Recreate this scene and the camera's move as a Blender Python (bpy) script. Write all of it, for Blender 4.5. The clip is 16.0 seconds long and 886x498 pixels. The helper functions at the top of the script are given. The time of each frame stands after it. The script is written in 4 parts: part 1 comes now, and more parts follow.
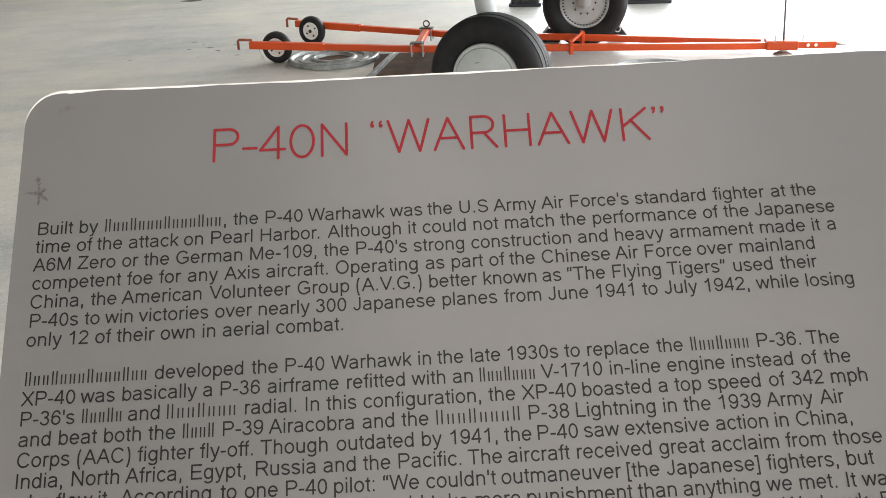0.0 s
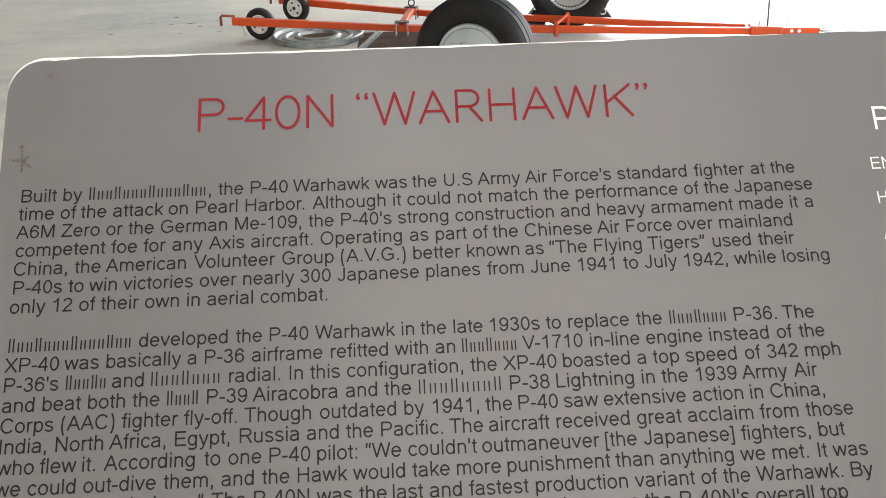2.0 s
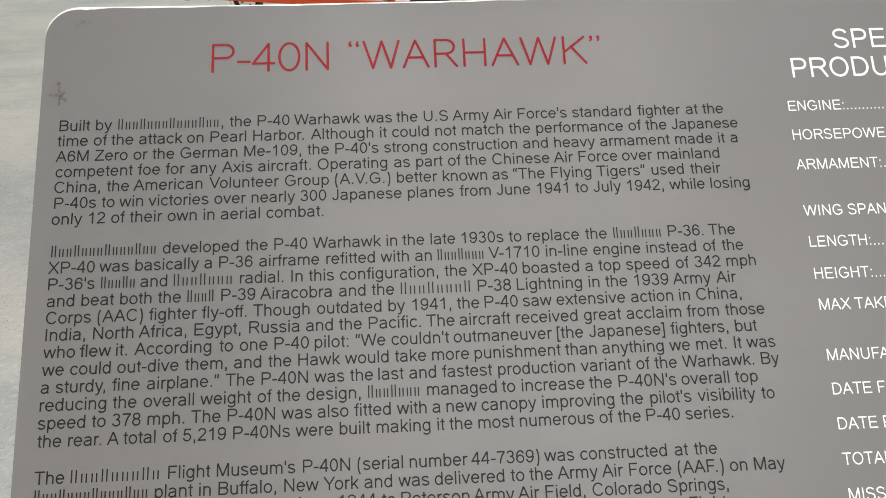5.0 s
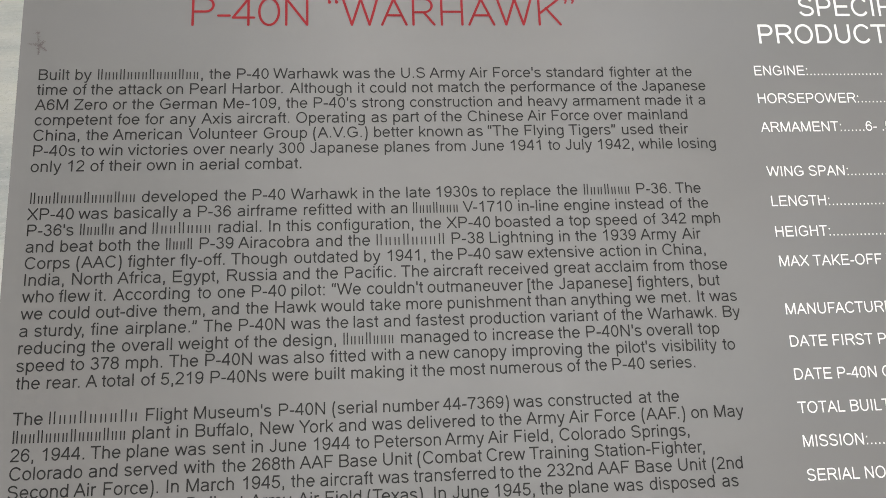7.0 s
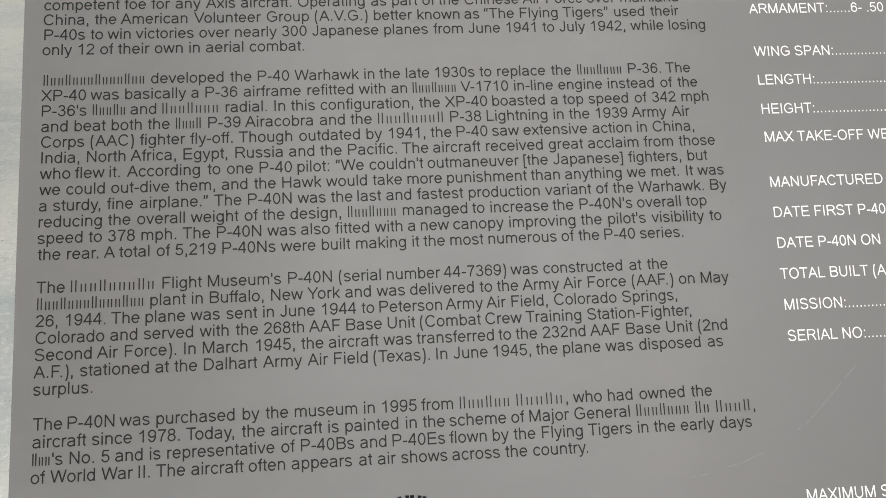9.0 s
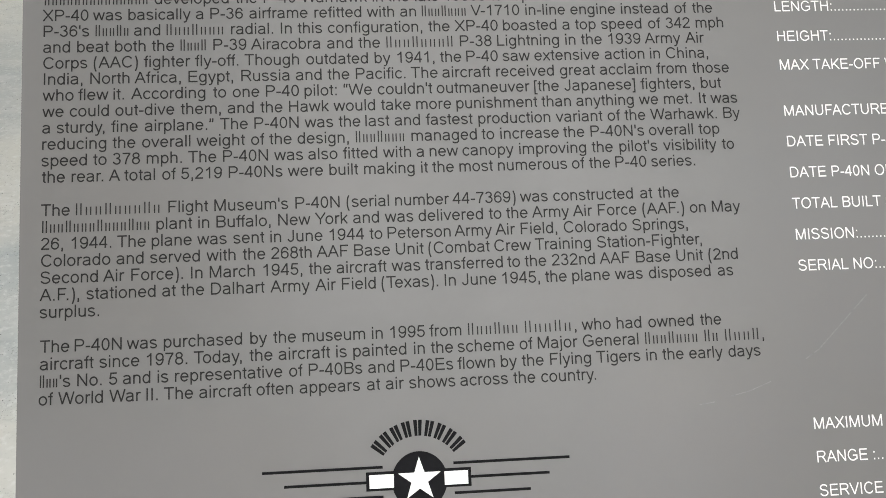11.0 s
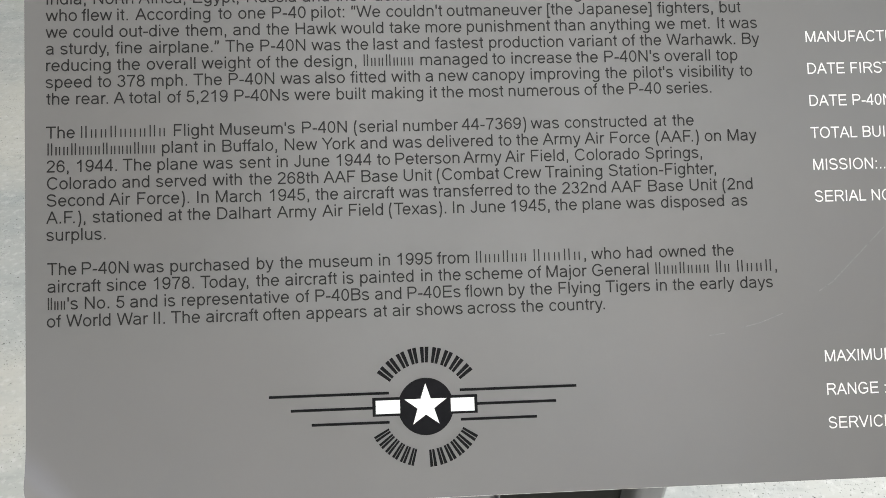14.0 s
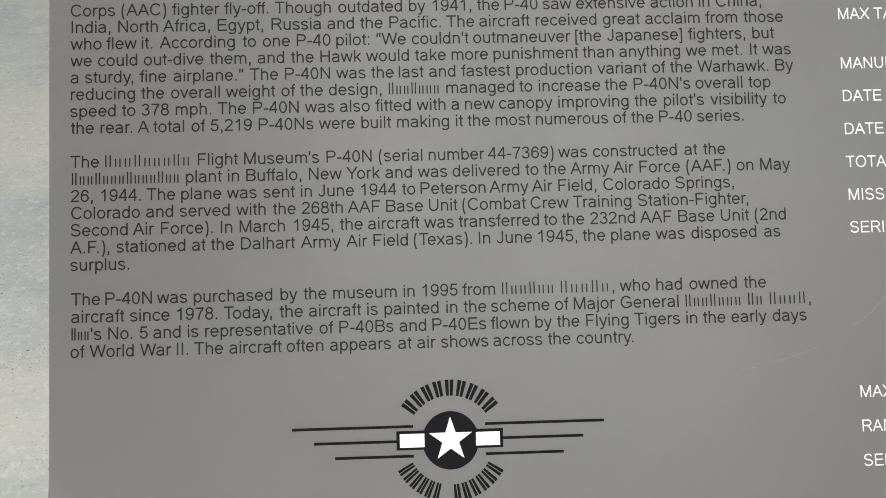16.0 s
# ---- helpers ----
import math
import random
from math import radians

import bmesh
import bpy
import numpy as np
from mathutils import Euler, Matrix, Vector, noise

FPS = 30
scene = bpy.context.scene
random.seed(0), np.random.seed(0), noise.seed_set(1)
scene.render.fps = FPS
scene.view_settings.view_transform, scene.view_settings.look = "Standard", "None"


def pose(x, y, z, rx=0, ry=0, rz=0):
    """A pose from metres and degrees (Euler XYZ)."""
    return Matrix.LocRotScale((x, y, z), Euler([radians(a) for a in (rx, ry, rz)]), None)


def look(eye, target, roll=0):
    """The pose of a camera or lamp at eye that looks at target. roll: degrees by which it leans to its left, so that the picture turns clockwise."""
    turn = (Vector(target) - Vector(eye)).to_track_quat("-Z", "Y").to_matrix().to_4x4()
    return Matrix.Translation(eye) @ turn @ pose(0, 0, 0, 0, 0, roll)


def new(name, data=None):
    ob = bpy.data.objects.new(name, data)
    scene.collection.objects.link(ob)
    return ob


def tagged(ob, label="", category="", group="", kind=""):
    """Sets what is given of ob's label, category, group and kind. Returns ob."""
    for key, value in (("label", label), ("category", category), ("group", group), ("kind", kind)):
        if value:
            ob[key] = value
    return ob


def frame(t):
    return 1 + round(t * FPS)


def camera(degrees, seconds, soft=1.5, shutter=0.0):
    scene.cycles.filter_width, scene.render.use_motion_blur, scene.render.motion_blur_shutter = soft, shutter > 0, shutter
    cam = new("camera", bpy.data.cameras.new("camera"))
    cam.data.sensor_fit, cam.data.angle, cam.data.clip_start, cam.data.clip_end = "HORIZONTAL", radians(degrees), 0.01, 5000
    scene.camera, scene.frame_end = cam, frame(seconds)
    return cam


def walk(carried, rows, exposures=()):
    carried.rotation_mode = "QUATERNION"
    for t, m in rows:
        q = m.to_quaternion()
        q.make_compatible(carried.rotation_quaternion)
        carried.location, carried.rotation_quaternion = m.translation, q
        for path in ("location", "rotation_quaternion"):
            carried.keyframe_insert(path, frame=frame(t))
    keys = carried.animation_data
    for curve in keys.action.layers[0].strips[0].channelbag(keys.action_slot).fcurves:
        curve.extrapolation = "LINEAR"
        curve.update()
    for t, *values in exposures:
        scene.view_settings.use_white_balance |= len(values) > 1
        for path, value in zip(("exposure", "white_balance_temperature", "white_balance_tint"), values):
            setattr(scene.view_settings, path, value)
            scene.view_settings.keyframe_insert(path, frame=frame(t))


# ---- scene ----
# Camera: held by hand in front of the sign, sinking and tilting down as the text is read
cam = camera(57.07, 16.0, soft=0.9)
ROWS = [
    (0.0, 0.2538, -0.4798, 1.6200, 64.647, 2.553, -1.638),
    (0.5, 0.2613, -0.4817, 1.6206, 64.688, 2.383, -1.686),
    (1.0, 0.2558, -0.4815, 1.6192, 63.810, 1.888, -2.075),
    (1.5, 0.2490, -0.4829, 1.6188, 63.618, 1.252, -2.464),
    (2.0, 0.2524, -0.4866, 1.6169, 63.316, 1.405, -2.459),
    (2.5, 0.2527, -0.5058, 1.6160, 62.821, 1.433, -2.488),
    (3.0, 0.2527, -0.5430, 1.6229, 63.057, 1.745, -2.347),
    (3.5, 0.2483, -0.5711, 1.6227, 61.943, 1.595, -2.959),
    (6.0, 0.2567, -0.5934, 1.6137, 61.974, -0.618, -3.571),
    (6.5, 0.2543, -0.6025, 1.6085, 61.002, -1.074, -4.342),
    (7.0, 0.2518, -0.6102, 1.6067, 60.953, -1.004, -4.329),
    (7.5, 0.2545, -0.6278, 1.5915, 59.683, -0.276, -3.285),
    (8.0, 0.2540, -0.6281, 1.5910, 59.731, -0.297, -3.323),
    (8.5, 0.2560, -0.6520, 1.5883, 59.252, -0.208, -4.092),
    (9.0, 0.2469, -0.6624, 1.5718, 57.543, -0.535, -4.774),
    (11.5, 0.2396, -0.6726, 1.5421, 54.438, -0.957, -4.435),
    (12.0, 0.2416, -0.6728, 1.5356, 53.567, -0.800, -4.072),
    (12.5, 0.2485, -0.6686, 1.5312, 53.044, -0.827, -3.935),
    (13.0, 0.2513, -0.6707, 1.5280, 53.108, -0.655, -3.978),
    (13.5, 0.2451, -0.6737, 1.5275, 51.843, -0.780, -3.920),
    (14.0, 0.2444, -0.6777, 1.5263, 51.703, -0.643, -3.452),
    (14.5, 0.2436, -0.6788, 1.5215, 50.983, -0.623, -3.379),
    (15.0, 0.2441, -0.6779, 1.5259, 50.736, -0.431, -2.843),
    (15.5, 0.2404, -0.6717, 1.5317, 50.932, 0.049, -2.203),
    (16.0, 0.2409, -0.6577, 1.5376, 51.754, 0.016, -2.258),
]
walk(cam, [(t, pose(x, y, z, rx, ry, rz)) for t, x, y, z, rx, ry, rz in ROWS],
     exposures=[(0.0, -0.26, 6680, 13.5), (3.5, -0.12, 6580, 13), (7.0, -0.05, 6470, 12), (12.5, -0.08, 6370, 11), (16.0, -0.18, 6350, 10.5)])

# ---- daylight: sky and sun outside, light falling in through two hangar doors and an added rear one ----
SUN_EL, SUN_AZ = radians(52), radians(200)
world = bpy.data.worlds.new("sky")
scene.world = world
world.use_nodes = True
wn = world.node_tree.nodes
sky = wn.new("ShaderNodeTexSky")
sky.sky_type, sky.sun_disc = "NISHITA", False
sky.sun_elevation, sky.sun_rotation = SUN_EL, SUN_AZ
world.node_tree.links.new(sky.outputs[0], wn["Background"].inputs[0])
wn["Background"].inputs[1].default_value = 0.12


def lamp(name, kind, m, energy, color, **size):
    data = bpy.data.lights.new(name, kind)
    data.energy, data.color = energy, color
    for key, value in size.items():
        if key == "angle":
            data.angle = value
        elif key == "size":
            data.shape, data.size = "RECTANGLE", value
        elif key == "size_y":
            data.size_y = value
    ob = new(name, data)
    ob.matrix_world = m
    return ob


sun_way = Vector((math.sin(SUN_AZ) * math.cos(SUN_EL), math.cos(SUN_AZ) * math.cos(SUN_EL), math.sin(SUN_EL)))
lamp("sun", "SUN", look(sun_way * 50, (0, 0, 0)), 3.5, (1.0, 0.95, 0.87), angle=radians(0.5))
lamp("door_light_north", "AREA", look((6.0, 15.4, 3.1), (5.2, 0, 0.6)), 2000, (0.91, 0.97, 1.0), size=7.9, size_y=5.8)
lamp("door_light_east", "AREA", look((10.4, 6.0, 3.1), (0, 5.0, 0.4)), 3200, (0.93, 0.98, 1.0), size=17.0, size_y=5.8)
# Unseen rear opening, added so that light reaches the board's face
lamp("rear_fill_light", "AREA", look((-1.0, -15.4, 3.1), (0, 0, 1.0)), 1500, (1.0, 0.97, 0.93), size=15.0, size_y=5.6)

ROOF_STRIPS = ((0.0, -9.5, -1.4), (2.2, -10.5, -1.4), (4.4, -12.5, -4.5))      # unseen roof strips, assumed for the sheen on the film: x, and from y to y
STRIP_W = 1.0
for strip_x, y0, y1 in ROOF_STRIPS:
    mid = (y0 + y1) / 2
    lamp("film_sheen_light", "AREA", look((strip_x, mid, 8.05), (strip_x, mid, 0)), 22.5 * (y1 - y0), (1.0, 0.985, 0.965), size=STRIP_W - 0.04, size_y=y1 - y0 - 0.04)


# ---- materials ----
def shader(name, color, rough=0.5, metal=0.0, spec=0.5, vary=0.0, scale=8.0, bump=0.0, bump_scale=60.0, rough_vary=0.0,
           tint=None, stretch=(1, 1, 1), tint_scale=1.5, tint_amount=0.5, coat=0.0):
    """A painted, cast or woven surface: base colour with variation at two scales, fine relief and uneven gloss."""
    m = bpy.data.materials.new(name)
    m.use_nodes = True
    n, l = m.node_tree.nodes, m.node_tree.links
    b = n["Principled BSDF"]
    b.inputs["Roughness"].default_value, b.inputs["Metallic"].default_value = rough, metal
    b.inputs["Specular IOR Level"].default_value = spec
    b.inputs["Coat Weight"].default_value = coat
    tc = n.new("ShaderNodeTexCoord")
    mp = n.new("ShaderNodeMapping")
    mp.inputs["Scale"].default_value = stretch
    l.new(tc.outputs["Object"], mp.inputs["Vector"])

    def noise_of(s, detail=6, roughness=0.6):
        t = n.new("ShaderNodeTexNoise")
        t.inputs["Scale"].default_value, t.inputs["Detail"].default_value = s, detail
        t.inputs["Roughness"].default_value = roughness
        l.new(mp.outputs[0], t.inputs["Vector"])
        return t

    def mix(a, c2, f):
        x = n.new("ShaderNodeMix")
        x.data_type = "RGBA"
        for sock, v in ((x.inputs[6], a), (x.inputs[7], c2)):
            if isinstance(v, tuple):
                sock.default_value = (*v, 1)
            else:
                l.new(v, sock)
        l.new(f, x.inputs[0])
        return x.outputs[2]

    def ramp(src, lo, hi):
        r = n.new("ShaderNodeMapRange")
        r.inputs[1].default_value, r.inputs[2].default_value = lo, hi
        l.new(src, r.inputs[0])
        return r.outputs[0]

    col = color
    if vary:
        fine = noise_of(scale)
        dark, light = tuple(c * (1 - vary) for c in color), tuple(min(1, c * (1 + vary)) for c in color)
        col = mix(dark, light, ramp(fine.outputs[0], 0.3, 0.7))
        if tint:
            big = noise_of(tint_scale, 4)
            f = ramp(big.outputs[0], 0.42, 0.68)
            sc = n.new("ShaderNodeMath")
            sc.operation = "MULTIPLY"
            sc.inputs[1].default_value = tint_amount
            l.new(f, sc.inputs[0])
            col = mix(col, tint, sc.outputs[0])
    if isinstance(col, tuple):
        b.inputs["Base Color"].default_value = (*col, 1)
    else:
        l.new(col, b.inputs["Base Color"])
    if rough_vary:
        r = noise_of(scale * 0.6, 5)
        rr = n.new("ShaderNodeMapRange")
        rr.inputs[1].default_value, rr.inputs[2].default_value = 0.3, 0.7
        rr.inputs[3].default_value, rr.inputs[4].default_value = rough - rough_vary, rough + rough_vary
        l.new(r.outputs[0], rr.inputs[0])
        l.new(rr.outputs[0], b.inputs["Roughness"])
    if bump:
        bn = n.new("ShaderNodeBump")
        bn.inputs["Strength"].default_value, bn.inputs["Distance"].default_value = bump, 0.002
        bt = noise_of(bump_scale, 5)
        l.new(bt.outputs[0], bn.inputs["Height"])
        l.new(bn.outputs[0], b.inputs["Normal"])
    return m


def concrete(name):
    """Old trowelled hangar floor: pale grey with warm and cool clouds, trowel streaks, small pits and dark specks, a worn sheen."""
    m = bpy.data.materials.new(name)
    m.use_nodes = True
    n, l = m.node_tree.nodes, m.node_tree.links
    b = n["Principled BSDF"]
    tc = n.new("ShaderNodeTexCoord")

    def tex(s, detail, stretch=(1, 1, 1), off=0.0):
        mp = n.new("ShaderNodeMapping")
        mp.inputs["Scale"].default_value, mp.inputs["Location"].default_value = stretch, (off, off * 0.7, 0)
        l.new(tc.outputs["Object"], mp.inputs["Vector"])
        t = n.new("ShaderNodeTexNoise")
        t.inputs["Scale"].default_value, t.inputs["Detail"].default_value = s, detail
        t.inputs["Roughness"].default_value = 0.62
        l.new(mp.outputs[0], t.inputs["Vector"])
        return t.outputs[0]

    def rng(src, a, c, lo=0.0, hi=1.0):
        r = n.new("ShaderNodeMapRange")
        for k, v in zip((1, 2, 3, 4), (a, c, lo, hi)):
            r.inputs[k].default_value = v
        l.new(src, r.inputs[0])
        return r.outputs[0]

    def mix(a, c2, f, kind="MIX"):
        x = n.new("ShaderNodeMix")
        x.data_type, x.blend_type = "RGBA", kind
        for sock, v in ((x.inputs[6], a), (x.inputs[7], c2)):
            if isinstance(v, tuple):
                sock.default_value = (*v, 1)
            else:
                l.new(v, sock)
        l.new(f, x.inputs[0])
        return x.outputs[2]

    def both(a, c2):
        x = n.new("ShaderNodeMath")
        x.operation = "MULTIPLY"
        l.new(a, x.inputs[0])
        l.new(c2, x.inputs[1])
        return x.outputs[0]

    col = mix((0.41, 0.405, 0.385), (0.50, 0.48, 0.42), rng(tex(0.55, 5), 0.38, 0.62))
    col = mix(col, (0.27, 0.295, 0.295), rng(tex(0.9, 6, (0.5, 1.6, 1), 4.0), 0.46, 0.68, 0, 0.8))
    col = mix(col, (0.53, 0.52, 0.49), rng(tex(7.0, 8, (1, 1, 1), 9.0), 0.5, 0.75, 0, 0.6))
    col = mix(col, (0.27, 0.27, 0.255), rng(tex(22.0, 8, (0.4, 1.5, 1), 2.0), 0.56, 0.72, 0, 0.45))
    col = mix(col, (0.60, 0.595, 0.57), rng(tex(45.0, 8, (1, 1, 1), 21.0), 0.52, 0.68, 0, 0.5))
    col = mix(col, (0.26, 0.26, 0.25), rng(tex(75.0, 8, (1, 1, 1), 33.0), 0.58, 0.70, 0, 0.5))
    speck = both(rng(tex(150.0, 3), 0.61, 0.66), rng(tex(6.0, 5, (1, 1, 1), 6.0), 0.46, 0.58))
    col = mix(col, (0.11, 0.11, 0.10), speck)
    pit = rng(tex(70.0, 2, (1, 1, 1), 12.0), 0.69, 0.72)
    col = mix(col, (0.10, 0.10, 0.09), pit)
    l.new(col, b.inputs["Base Color"])
    l.new(rng(tex(1.6, 6, (1, 1, 1), 3.0), 0.3, 0.7, 0.36, 0.56), b.inputs["Roughness"])
    bn = n.new("ShaderNodeBump")
    bn.inputs["Strength"].default_value, bn.inputs["Distance"].default_value = 0.25, 0.002
    l.new(tex(30.0, 8), bn.inputs["Height"])
    l.new(bn.outputs[0], b.inputs["Normal"])
    return m


M_FLOOR = concrete("polished_concrete")
M_WALL = shader("hangar_wall_sheet", (0.55, 0.54, 0.50), 0.55, vary=0.06, scale=3, bump=0.1, bump_scale=8)
M_CEIL = shader("hangar_roof_sheet", (0.62, 0.61, 0.59), 0.6, vary=0.06, scale=3)
M_APRON = shader("apron_concrete", (0.42, 0.41, 0.37), 0.8, vary=0.12, scale=0.8, bump=0.2, bump_scale=20)
M_FILM = shader("grey_satin_film", (0.122, 0.1205, 0.119), 0.33, spec=0.5, vary=0.045, scale=6, bump=0.03, bump_scale=500,
                rough_vary=0.05, tint=(0.125, 0.119, 0.1145), tint_scale=4.0, tint_amount=0.6)


def crease_highlight(m, out, start, first, last, tone):
    """Paints the highlight on the film's bent-back corner: a pale band across it, uneven along its length."""
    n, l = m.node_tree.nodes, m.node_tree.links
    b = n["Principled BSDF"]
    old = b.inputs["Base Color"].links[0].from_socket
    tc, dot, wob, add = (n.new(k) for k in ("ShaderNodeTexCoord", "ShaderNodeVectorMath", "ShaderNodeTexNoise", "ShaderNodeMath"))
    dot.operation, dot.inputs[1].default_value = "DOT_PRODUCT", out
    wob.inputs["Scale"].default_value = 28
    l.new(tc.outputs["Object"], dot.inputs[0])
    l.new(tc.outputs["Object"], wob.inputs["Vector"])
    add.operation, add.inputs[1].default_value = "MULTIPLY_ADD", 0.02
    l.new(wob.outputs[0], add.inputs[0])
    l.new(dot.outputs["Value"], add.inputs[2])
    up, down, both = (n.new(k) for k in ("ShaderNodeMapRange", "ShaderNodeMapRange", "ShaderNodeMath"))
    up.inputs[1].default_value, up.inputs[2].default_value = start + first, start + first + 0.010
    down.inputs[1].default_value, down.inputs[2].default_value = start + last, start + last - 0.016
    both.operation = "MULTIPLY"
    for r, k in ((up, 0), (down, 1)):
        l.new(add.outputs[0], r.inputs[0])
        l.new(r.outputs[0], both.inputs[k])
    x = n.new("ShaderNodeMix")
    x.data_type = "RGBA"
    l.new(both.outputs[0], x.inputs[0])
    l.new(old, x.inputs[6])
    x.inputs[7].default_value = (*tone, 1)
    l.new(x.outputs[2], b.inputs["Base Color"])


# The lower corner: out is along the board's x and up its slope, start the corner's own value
crease_highlight(M_FILM, (1.0, 1.5, 0.0), -0.0134 - 0.5108 * 0.6691 * 1.5 + 0.010, 0.020, 0.052, (0.136, 0.134, 0.141))
M_CORE = shader("white_pvc_board", (0.78, 0.76, 0.72), 0.5, vary=0.08, scale=90, bump=0.15, bump_scale=700)
M_INK = shader("charcoal_ink", (0.0145, 0.0142, 0.014), 0.40, spec=0.12, vary=0.15, scale=300)
M_BLACK = shader("black_ink", (0.006, 0.006, 0.007), 0.45, spec=0.06, vary=0.1, scale=300)
M_RED = shader("red_ink", (0.205, 0.020, 0.024), 0.5, spec=0.06, vary=0.12, scale=250)
M_WHITE = shader("white_ink", (0.70, 0.70, 0.68), 0.45, vary=0.03, scale=250)
M_GRIME_SHADE = shader("grime_and_shade", (0.045, 0.036, 0.034), 0.7, vary=0.4, scale=900)
M_GRIME2 = shader("faint_grime", (0.080, 0.070, 0.067), 0.6, vary=0.3, scale=600)
M_SCRATCH = shader("film_scratch", (0.145, 0.144, 0.142), 0.5, vary=0.2, scale=300)
M_POST = shader("grey_powder_coat", (0.15, 0.152, 0.150), 0.36, spec=0.5, vary=0.06, scale=14, bump=0.08, bump_scale=900,
                tint=(0.085, 0.087, 0.085), tint_scale=9)
# Web between the post's flanges, far darker than they are
M_WEB = shader("near_black_web", (0.011, 0.012, 0.010), 0.55, spec=0.12, vary=0.15, scale=10, bump=0.06, bump_scale=800)
M_ORANGE = shader("orange_enamel", (0.58, 0.072, 0.012), 0.42, spec=0.3, vary=0.10, scale=6, bump=0.08, bump_scale=120, rough_vary=0.1,
                  tint=(0.42, 0.055, 0.02), tint_scale=3, tint_amount=0.6)
M_RUBBER = shader("tyre_rubber", (0.014, 0.014, 0.015), 0.6, spec=0.25, vary=0.25, scale=20, bump=0.15, bump_scale=200,
                  tint=(0.028, 0.027, 0.026), tint_scale=6, tint_amount=0.4)
M_DISC = shader("pale_grey_wheel_paint", (0.46, 0.49, 0.48), 0.4, vary=0.05, scale=12, bump=0.04, bump_scale=90,
                tint=(0.36, 0.38, 0.375), tint_scale=7)
M_STEEL = shader("dull_steel", (0.42, 0.42, 0.41), 0.4, metal=0.9, vary=0.2, scale=30, rough_vary=0.1)
M_DARKSTEEL = shader("dark_iron", (0.06, 0.055, 0.05), 0.5, metal=0.6, vary=0.25, scale=30)
M_RUST = shader("rusty_orange_paint", (0.26, 0.060, 0.025), 0.6, vary=0.35, scale=40, bump=0.1, bump_scale=150)
M_GALV = shader("galvanised_sheet", (0.29, 0.31, 0.305), 0.42, metal=0.6, vary=0.25, scale=16, rough_vary=0.12, bump=0.06, bump_scale=40,
                tint=(0.11, 0.12, 0.11), tint_scale=5, tint_amount=0.75)
M_OIL = shader("oil_stained_board", (0.085, 0.058, 0.042), 0.85, spec=0.08, vary=0.35, scale=5, tint=(0.04, 0.03, 0.025), tint_scale=3)
M_WEIGHT = shader("black_moulded_rubber", (0.018, 0.020, 0.024), 0.5, vary=0.2, scale=10, bump=0.1, bump_scale=120)


# ---- building helpers ----
def part(name, bm, material, parent=None, label="", smooth=False):
    """Links a bmesh as one mesh object, under a thing or a part if given."""
    mesh = bpy.data.meshes.new(name)
    bm.to_mesh(mesh)
    bm.free()
    mesh.materials.append(material)
    if smooth:
        for p in mesh.polygons:
            p.use_smooth = True
    ob = new(name, mesh)
    ob.parent = parent
    return tagged(ob, label)


def box(size, at=(0, 0, 0), m=None, bevel=0.0):
    bm = bmesh.new()
    bmesh.ops.create_cube(bm, size=1)
    bmesh.ops.scale(bm, vec=size, verts=bm.verts)
    if bevel:
        bmesh.ops.bevel(bm, geom=bm.edges[:], offset=bevel, segments=2, affect="EDGES", profile=0.5)
    bmesh.ops.translate(bm, vec=at, verts=bm.verts)
    if m is not None:
        bmesh.ops.transform(bm, matrix=m, verts=bm.verts)
    return bm


def join(*parts):
    out = bmesh.new()
    for b in parts:
        tmp = bpy.data.meshes.new("tmp")
        b.to_mesh(tmp)
        b.free()
        out.from_mesh(tmp)
        bpy.data.meshes.remove(tmp)
    return out


def lathe(profile, steps=48, m=None, closed=False):
    """Turns (radius, height) pairs round z."""
    bm = bmesh.new()
    rings = []
    for r, h in profile:
        rings.append([bm.verts.new((r * math.cos(k * math.tau / steps), r * math.sin(k * math.tau / steps), h)) for k in range(steps)])
    pairs = list(zip(rings, rings[1:])) + ([(rings[-1], rings[0])] if closed else [])
    for a, b in pairs:
        for k in range(steps):
            j = (k + 1) % steps
            bm.faces.new((a[k], a[j], b[j], b[k]))
    if not closed:
        for ring, flip in ((rings[0], True), (rings[-1], False)):
            bm.faces.new(ring[::-1] if flip else ring)
    bmesh.ops.recalc_face_normals(bm, faces=bm.faces)
    if m is not None:
        bmesh.ops.transform(bm, matrix=m, verts=bm.verts)
    return bm


def tube(points, radius, steps=10, m=None):
    """A round bar along points."""
    bm = bmesh.new()
    pts = [Vector(p) for p in points]
    rings = []
    for i, p in enumerate(pts):
        way = (pts[min(i + 1, len(pts) - 1)] - pts[max(i - 1, 0)]).normalized()
        side = way.orthogonal().normalized() if i == 0 else (side - way * side.dot(way)).normalized()
        other = way.cross(side)
        rings.append([bm.verts.new(p + radius * (math.cos(a) * side + math.sin(a) * other)) for a in (k * math.tau / steps for k in range(steps))])
    for a, b in zip(rings, rings[1:]):
        for k in range(steps):
            j = (k + 1) % steps
            bm.faces.new((a[k], a[j], b[j], b[k]))
    bm.faces.new(rings[0][::-1])
    bm.faces.new(rings[-1])
    if m is not None:
        bmesh.ops.transform(bm, matrix=m, verts=bm.verts)
    return bm


def thing(name, label, category, m=None, group="", kind=""):
    ob = new(name)
    ob.empty_display_size = 0.1
    if m is not None:
        ob.matrix_world = m
    return tagged(ob, label, category, group, kind)


def structure(name, bm, material, label):
    return tagged(part(name, bm, material), label, name.split("_")[0], kind="structure")


